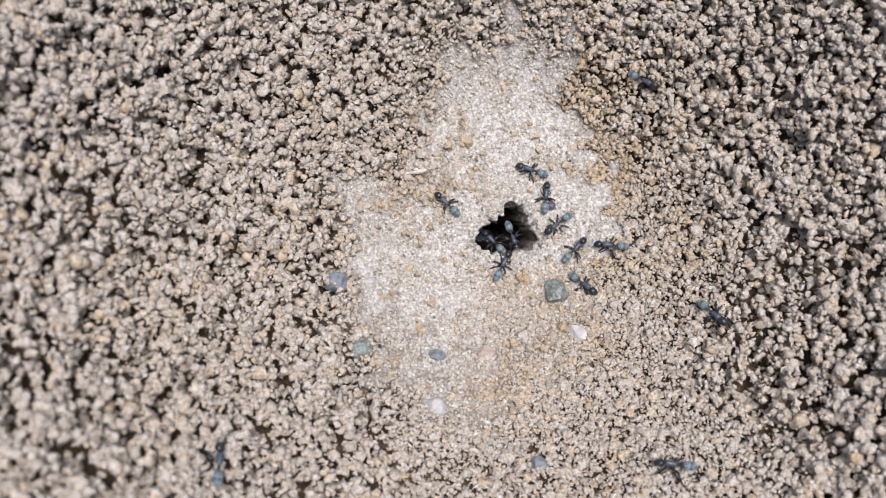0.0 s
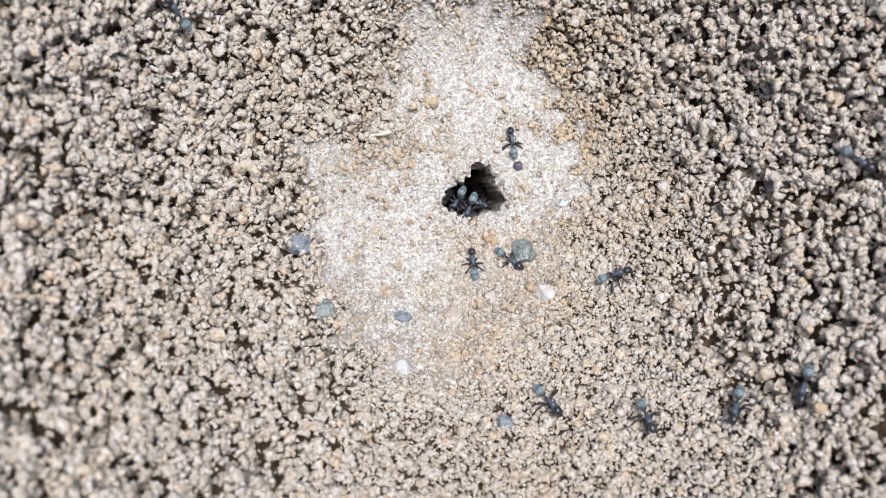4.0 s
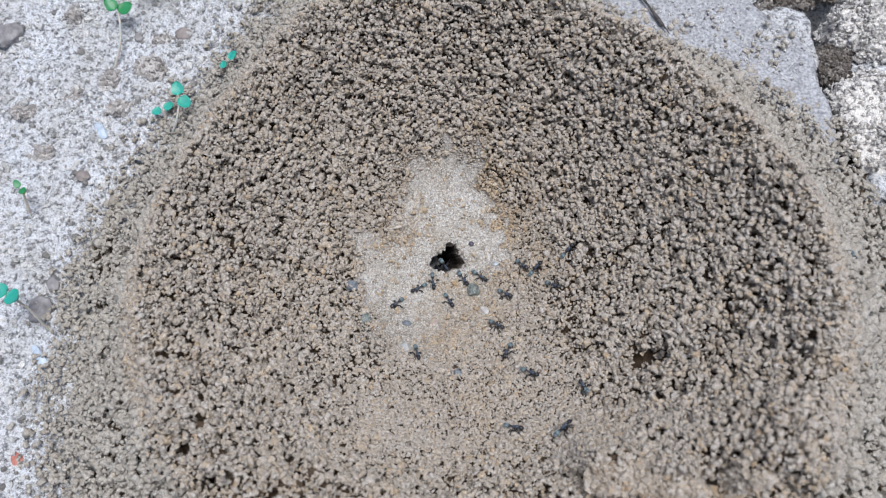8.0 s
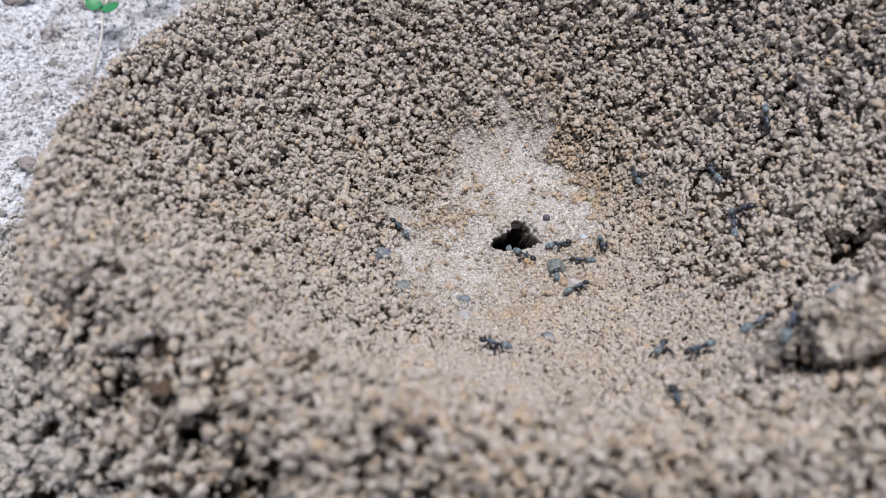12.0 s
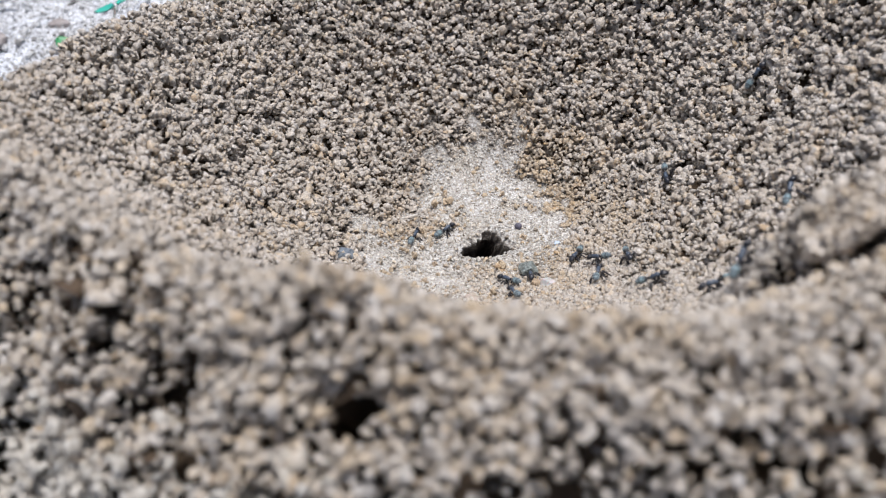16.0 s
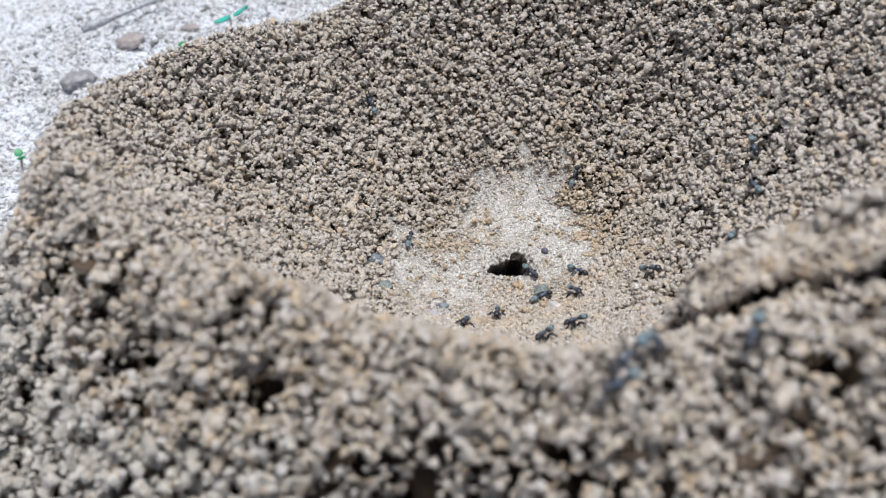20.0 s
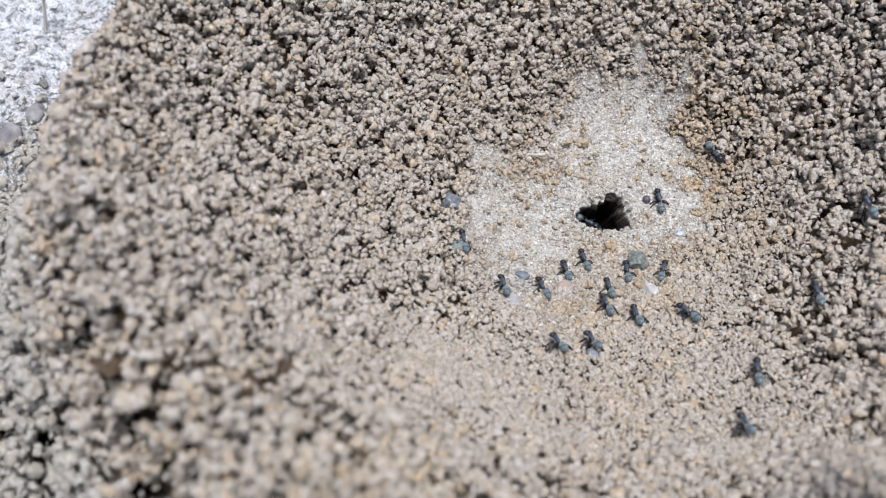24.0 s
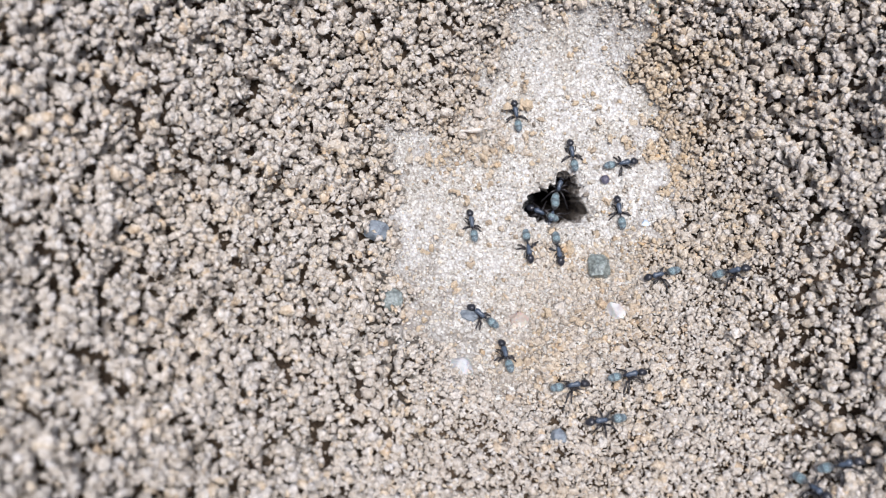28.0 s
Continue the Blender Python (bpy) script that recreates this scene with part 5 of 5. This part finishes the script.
    [(0, -0.01, -0.3, 2), (1, 0.08, -0.57, 1), (2, 0.21, -1.41, 0), (3, 1.56, -3.16, 0, -93), (6, 2.23, -6.16, 0), (7, 2.88, -7.96, 0), (8, 2.54, -5.98, 0), (9, 3.96, -7.6, 0), (10, 4.83, -9.27, 0), (11, 1.54, -8.53, 0), (12, 1.88, -10.4, 0), (13, 2.71, -7.18, 0), (16, 2.6, -6.32, 0), (17, 3.33, -8.08, 0), (18, 3.04, -7.47, 0), (19, 3.75, -9.22, 0), (20, 3.23, -8.9, 0), (21, 3.87, -10.67, 0), (22, 2.86, -7.27, 0), (25, 1.76, -4.28, 0, 107), (26, 1.82, -4.31, 0, 104), (27, 1.81, -4.41, 0, 104), (28, 2.55, -6.22, 0)],
    [(0, -0.31, -0.4, 2), (1, -0.31, -0.4, 2), (2, -0.31, -0.4, 2), (3, -0.34, -0.65, 1), (6, -0.39, -0.63, 1), (7, -0.56, -1.62, 0), (8, -1.5, -1.93, 0), (9, -1.18, -2.31, 0), (10, -1.81, -4.51, 0), (11, -0.11, -3.5, 0), (12, -0.81, -4.58, 0), (13, 0.11, -2.57, 0), (16, 0.21, -2.55, 0), (17, -0.31, -0.4, 2), (18, -0.31, -0.4, 2), (19, -0.31, -0.4, 2), (20, -0.18, -2.68, 0), (21, -0.26, -4.52, 0), (22, -0.49, -3.71, 0), (25, -1.17, -2.32, 0, 107), (26, -0.73, -1.96, 0, 104), (27, -0.16, -2.28, 0, 59), (28, -0.68, -3.07, 0, 105)],
    [(0, -0.21, -0.5, 2), (1, -0.21, -0.5, 2), (2, -0.21, -0.5, 2), (3, -0.08, -0.81, 0), (6, -0.15, -0.76, 1), (7, -0.14, -1.95, 0), (8, -0.94, -3.54, 0), (9, -0.06, -4.19, 0), (10, 0.72, -4.02, 0), (11, 1.33, -3.89, 0), (12, 1.98, -5.78, 0), (13, 0.45, -3.54, 0), (16, -0.21, -0.5, 2), (17, -0.21, -0.5, 2), (18, -0.21, -0.5, 2), (19, -0.21, -0.5, 2), (20, 0.34, -0.87, 0), (21, 0.05, -0.86, 1), (22, 0.23, -2.81, 0), (25, -0.54, -1.09, 0), (26, -0.87, -0.71, 0), (27, -0.52, -0.73, 1), (28, -1.35, -1.05, 0, 105)],
    [(0, -0.11, -0.3, 2), (1, -0.11, -0.3, 2), (2, -0.11, -0.3, 2), (3, 0.64, -0.92, 0), (6, -0.11, -0.3, 2), (7, -0.18, -0.65, 1), (8, -0.5, -1.19, 0), (9, -0.04, -2.49, 0), (10, -0.11, -0.3, 2), (11, -1.2, -0.51, 0), (12, -2.4, -0.51, 0), (13, -3.36, 0.69, 0), (16, -0.11, -0.3, 2), (17, -0.11, -0.3, 2), (18, -0.11, -0.3, 2), (19, -0.11, -0.3, 2), (20, 0.19, -1.15, 1), (21, 0.51, -1.56, 0), (22, 0.55, -2.83, 0), (25, -0.17, -0.86, 1), (26, -0.37, -0.78, 1), (27, -0.25, -0.77, 1), (28, -0.3, -0.71, 1)],
    [(0, -0.01, -0.4, 2), (1, -0.01, -0.4, 2), (2, -0.01, -0.4, 2), (3, -0.73, -1.16, 0, 42), (6, -0.01, -0.4, 2), (7, -0.03, -0.51, 1), (8, 0.33, -1.15, 0), (9, 0.56, -1.44, 0), (10, 1.09, -1.35, 0), (11, 1.78, -2.04, 0), (12, 1.08, -1.47, 0), (13, 0.94, -1.6, 0), (16, 0.61, -1.71, 0), (17, 1.01, -2.05, 0), (18, 0.55, -1.74, 0), (19, 0.57, -1.79, 0), (20, 0.61, -1.75, 0), (21, 1.54, -3.5, 0), (22, 1.03, -3.74, 0), (25, 0.62, -2.55, 0, 152), (26, 0.99, -2.09, 0), (27, 1.51, -3.15, 0, -31), (28, 1.02, -3.19, 0, 15)],
    [(0, -0.31, -0.5, 2), (1, -0.31, -0.5, 2), (2, -0.31, -0.5, 2), (3, 0.01, -0.22, 1), (6, -0.24, 2.14, 0), (7, -0.34, 1.84, 0), (8, -0.31, -0.5, 2), (9, -0.21, 1.48, 0), (10, -0.24, 3.79, 0), (11, 2.21, 3.81, 0), (12, 3.04, 5.23, 0), (13, -0.63, 2.36, 0), (16, -0.31, -0.5, 2), (17, -0.31, -0.5, 2), (18, -0.31, -0.5, 2), (19, -0.31, -0.5, 2), (20, -0.31, -0.5, 2), (21, -0.31, -0.5, 2), (22, -0.06, -0.76, 1), (25, -0.56, -0.67, 1), (26, -0.78, -0.39, 0), (27, -1.08, 0.03, 0, 104), (28, -0.84, 0.8, 0, 105)],
    [(0, -0.21, -0.3, 2), (1, -0.21, -0.3, 2), (2, -0.21, -0.3, 2), (3, -1.28, -0.09, 0), (6, -0.21, -0.3, 2), (7, -0.21, -0.3, 2), (8, -0.92, -1.39, 0), (9, -1.49, -1.11, 0), (10, -0.21, -0.3, 2), (11, -0.14, -0.95, 1), (12, 0.05, -1.13, 0), (13, 0.22, -1.27, 0), (16, -0.14, -1.1, 1), (17, -0.01, -1.31, 0), (18, -0.28, -2.34, 0), (19, -0.04, -2.55, 0), (20, -0.65, -3.48, 0), (21, -0.55, -5.6, 0), (22, -1.25, -4.14, 0), (25, -1.65, -2.64, 0, 107), (26, -1.2, -2.56, 0, 149), (27, -1.26, -2.91, 0), (28, -1.06, -2.53, 0, 150)],
    [(0, -0.11, -0.4, 2), (1, -0.11, -0.4, 2), (2, -0.11, -0.4, 2), (3, -0.11, -0.4, 2), (6, -0.11, -0.4, 2), (7, -0.11, -0.4, 2), (8, -0.11, -0.4, 2), (9, 0.47, 1.23, 0), (10, 1.36, 1.45, 0), (11, -0.11, -0.4, 2), (12, -0.25, -0.85, 1), (13, -0.23, -1.04, 1), (16, -0.81, -0, 0), (17, -0.11, -0.4, 2), (18, -0.11, -0.4, 2), (19, -0.11, -0.4, 2), (20, -0.11, -0.4, 2), (21, -0.11, -0.4, 2), (22, 0.98, -0.93, 0), (25, 0.6, 0.3, 0), (26, -0.07, 0.06, 0), (27, 1.24, -0.54, 0, 149), (28, 0.82, 0.16, 0, 15)],
    [(0, -0.01, -0.5, 2), (1, -0.01, -0.5, 2), (2, -0.01, -0.5, 2), (3, -0.01, -0.5, 2), (6, -0.01, -0.5, 2), (7, -0.01, -0.5, 2), (8, -0.01, -0.5, 2), (9, 0.13, -0.67, 1), (10, 1.36, -0.75, 0), (11, 1.5, -1.29, 0), (12, 1.55, -1.22, 0), (13, 1.26, -1.46, 0), (16, 1.49, -1.57, 0), (17, 1.7, -1.76, 0), (18, 1, -1.48, 0), (19, 1.9, -3.03, 0), (20, 1.29, -3.52, 0), (21, 0.92, -4.05, 0), (22, 0.51, -3.63, 0), (25, -0.11, -1.7, 0, 152), (26, -0.28, -1.97, 0), (27, 0.61, -3.92, 0, -31), (28, 0.67, -3.82, 0, -165)],
    [(0, -0.31, -0.3, 2), (1, -0.31, -0.3, 2), (2, -0.31, -0.3, 2), (3, -0.31, -0.3, 2), (6, -0.31, -0.3, 2), (7, -0.31, -0.3, 2), (8, -0.31, -0.3, 2), (9, -0.31, -0.3, 2), (10, 1.03, 0.35, 0), (11, 1.41, -0.7, 0), (12, 2.49, 0.16, 0), (13, 1.02, 2.29, 0), (16, -0.31, -0.3, 2), (17, -0.31, -0.3, 2), (18, -0.31, -0.3, 2), (19, -0.31, -0.3, 2), (20, -0.31, -0.3, 2), (21, -0.31, -0.3, 2), (22, 0.64, -1.55, 0), (25, 0.18, -0.73, 1), (26, 0.27, -0.52, 0), (27, 0.25, -0.64, 1), (28, 0.82, -0.59, 0, 105)],
    [(0, -0.21, -0.4, 2), (1, -0.21, -0.4, 2), (2, -0.21, -0.4, 2), (3, -0.21, -0.4, 2), (6, -0.21, -0.4, 2), (7, -0.21, -0.4, 2), (8, -0.21, -0.4, 2), (9, -0.21, -0.4, 2), (10, 0.04, -0.91, 1), (11, 0.24, -0.84, 1), (12, 0.73, -0.92, 0), (13, 0.8, -0.77, 0), (16, 0.18, -0.99, 1), (17, 0.69, -0.65, 0), (18, 1, -0.98, 0), (19, 1.43, -1.51, 0), (20, 2.67, -2.12, 0), (21, 2.24, -2.09, 0), (22, 1.74, -3.29, 0), (25, 1.18, -2.69, 0, 107), (26, 1.18, -2.7, 0, 104), (27, 2.33, -3.84, 0, -76), (28, 3.03, -4.41, 0)],
]


def way_of(track, t):
    """An ant's place at a time: it eases from stop to stop."""
    for a, b in zip(track, track[1:]):
        if t <= b[0]:
            f = (t - a[0]) / (b[0] - a[0])
            return [a[k] + (b[k] - a[k]) * f for k in (1, 2)], max(0.0, depth(a) * (1 - f) + depth(b) * f)
    return list(track[-1][1:3]), depth(track[-1])


def depth(stop):
    return (0.0, 0.4, 2.2)[stop[3]]


def motions():
    r = random.Random(5)
    ants = [ANT] + [copy_thing(ANT, Matrix.Identity(4)) for _ in TRACKS[1:]]
    for number, (ant, track) in enumerate(zip(ants, TRACKS)):
        wobble = r.uniform(0, 6.28)
        facing = r.uniform(-3.1, 3.1)
        stops = sorted({0.25 * k for k in range(113)} | {q[0] for q in track})
        rows, pace, last = [], [], None
        for t in stops:
            (x, y), down = way_of(track, t)
            moving = [q for q in track if q[0] >= t]
            whole = moving and abs(moving[0][0] - t) < 1e-6
            side = 0.0 if whole else 0.10 * math.sin(5.1 * t + wobble)
            (x1, y1), _ = way_of(track, min(t + 0.3, 28.0))
            (x0, y0), _ = way_of(track, max(t - 0.3, 0.0))
            vx, vy = x1 - x0, y1 - y0
            speed = math.hypot(vx, vy)
            told = [q[4] for q in track if len(q) > 4 and abs(q[0] - t) <= 0.5]
            if told or speed > 0.12:
                want = radians(told[0]) if told else math.atan2(vy, vx)
                turn = (want - facing + math.pi) % (2 * math.pi) - math.pi
                facing += max(-1.3, min(1.3, turn))
            else:
                facing += 0.25 * math.sin(2.3 * t + wobble)
            x, y = x - side * math.sin(facing), y + side * math.cos(facing)
            if down > 0.3:
                k = min(1.0, down / 2.2)
                x, y = x + (HOLE_AT[0] - 0.3 - x) * k, y + (HOLE_AT[1] + 0.3 - y) * k
            rows.append((t, ground_pose(x, y, facing, down)))
            pace.append((t, 1.0 if speed > 0.12 else 0.25))
        walk(ant, rows)
        legs = [c for c in ant.children if c.name.split(".")[0] == "leg"]
        for k, leg in enumerate(legs):
            rest = leg.matrix_local.copy()
            beat = 1 if k in (0, 3, 4) else -1
            walk(leg, [(t, rest @ pose(0, 0, 0, 0, 0, 20 * beat * p * (1 if n % 2 else -1) + 5 * math.sin(3 * t + k + wobble))) for n, (t, p) in enumerate(pace)])


motions()
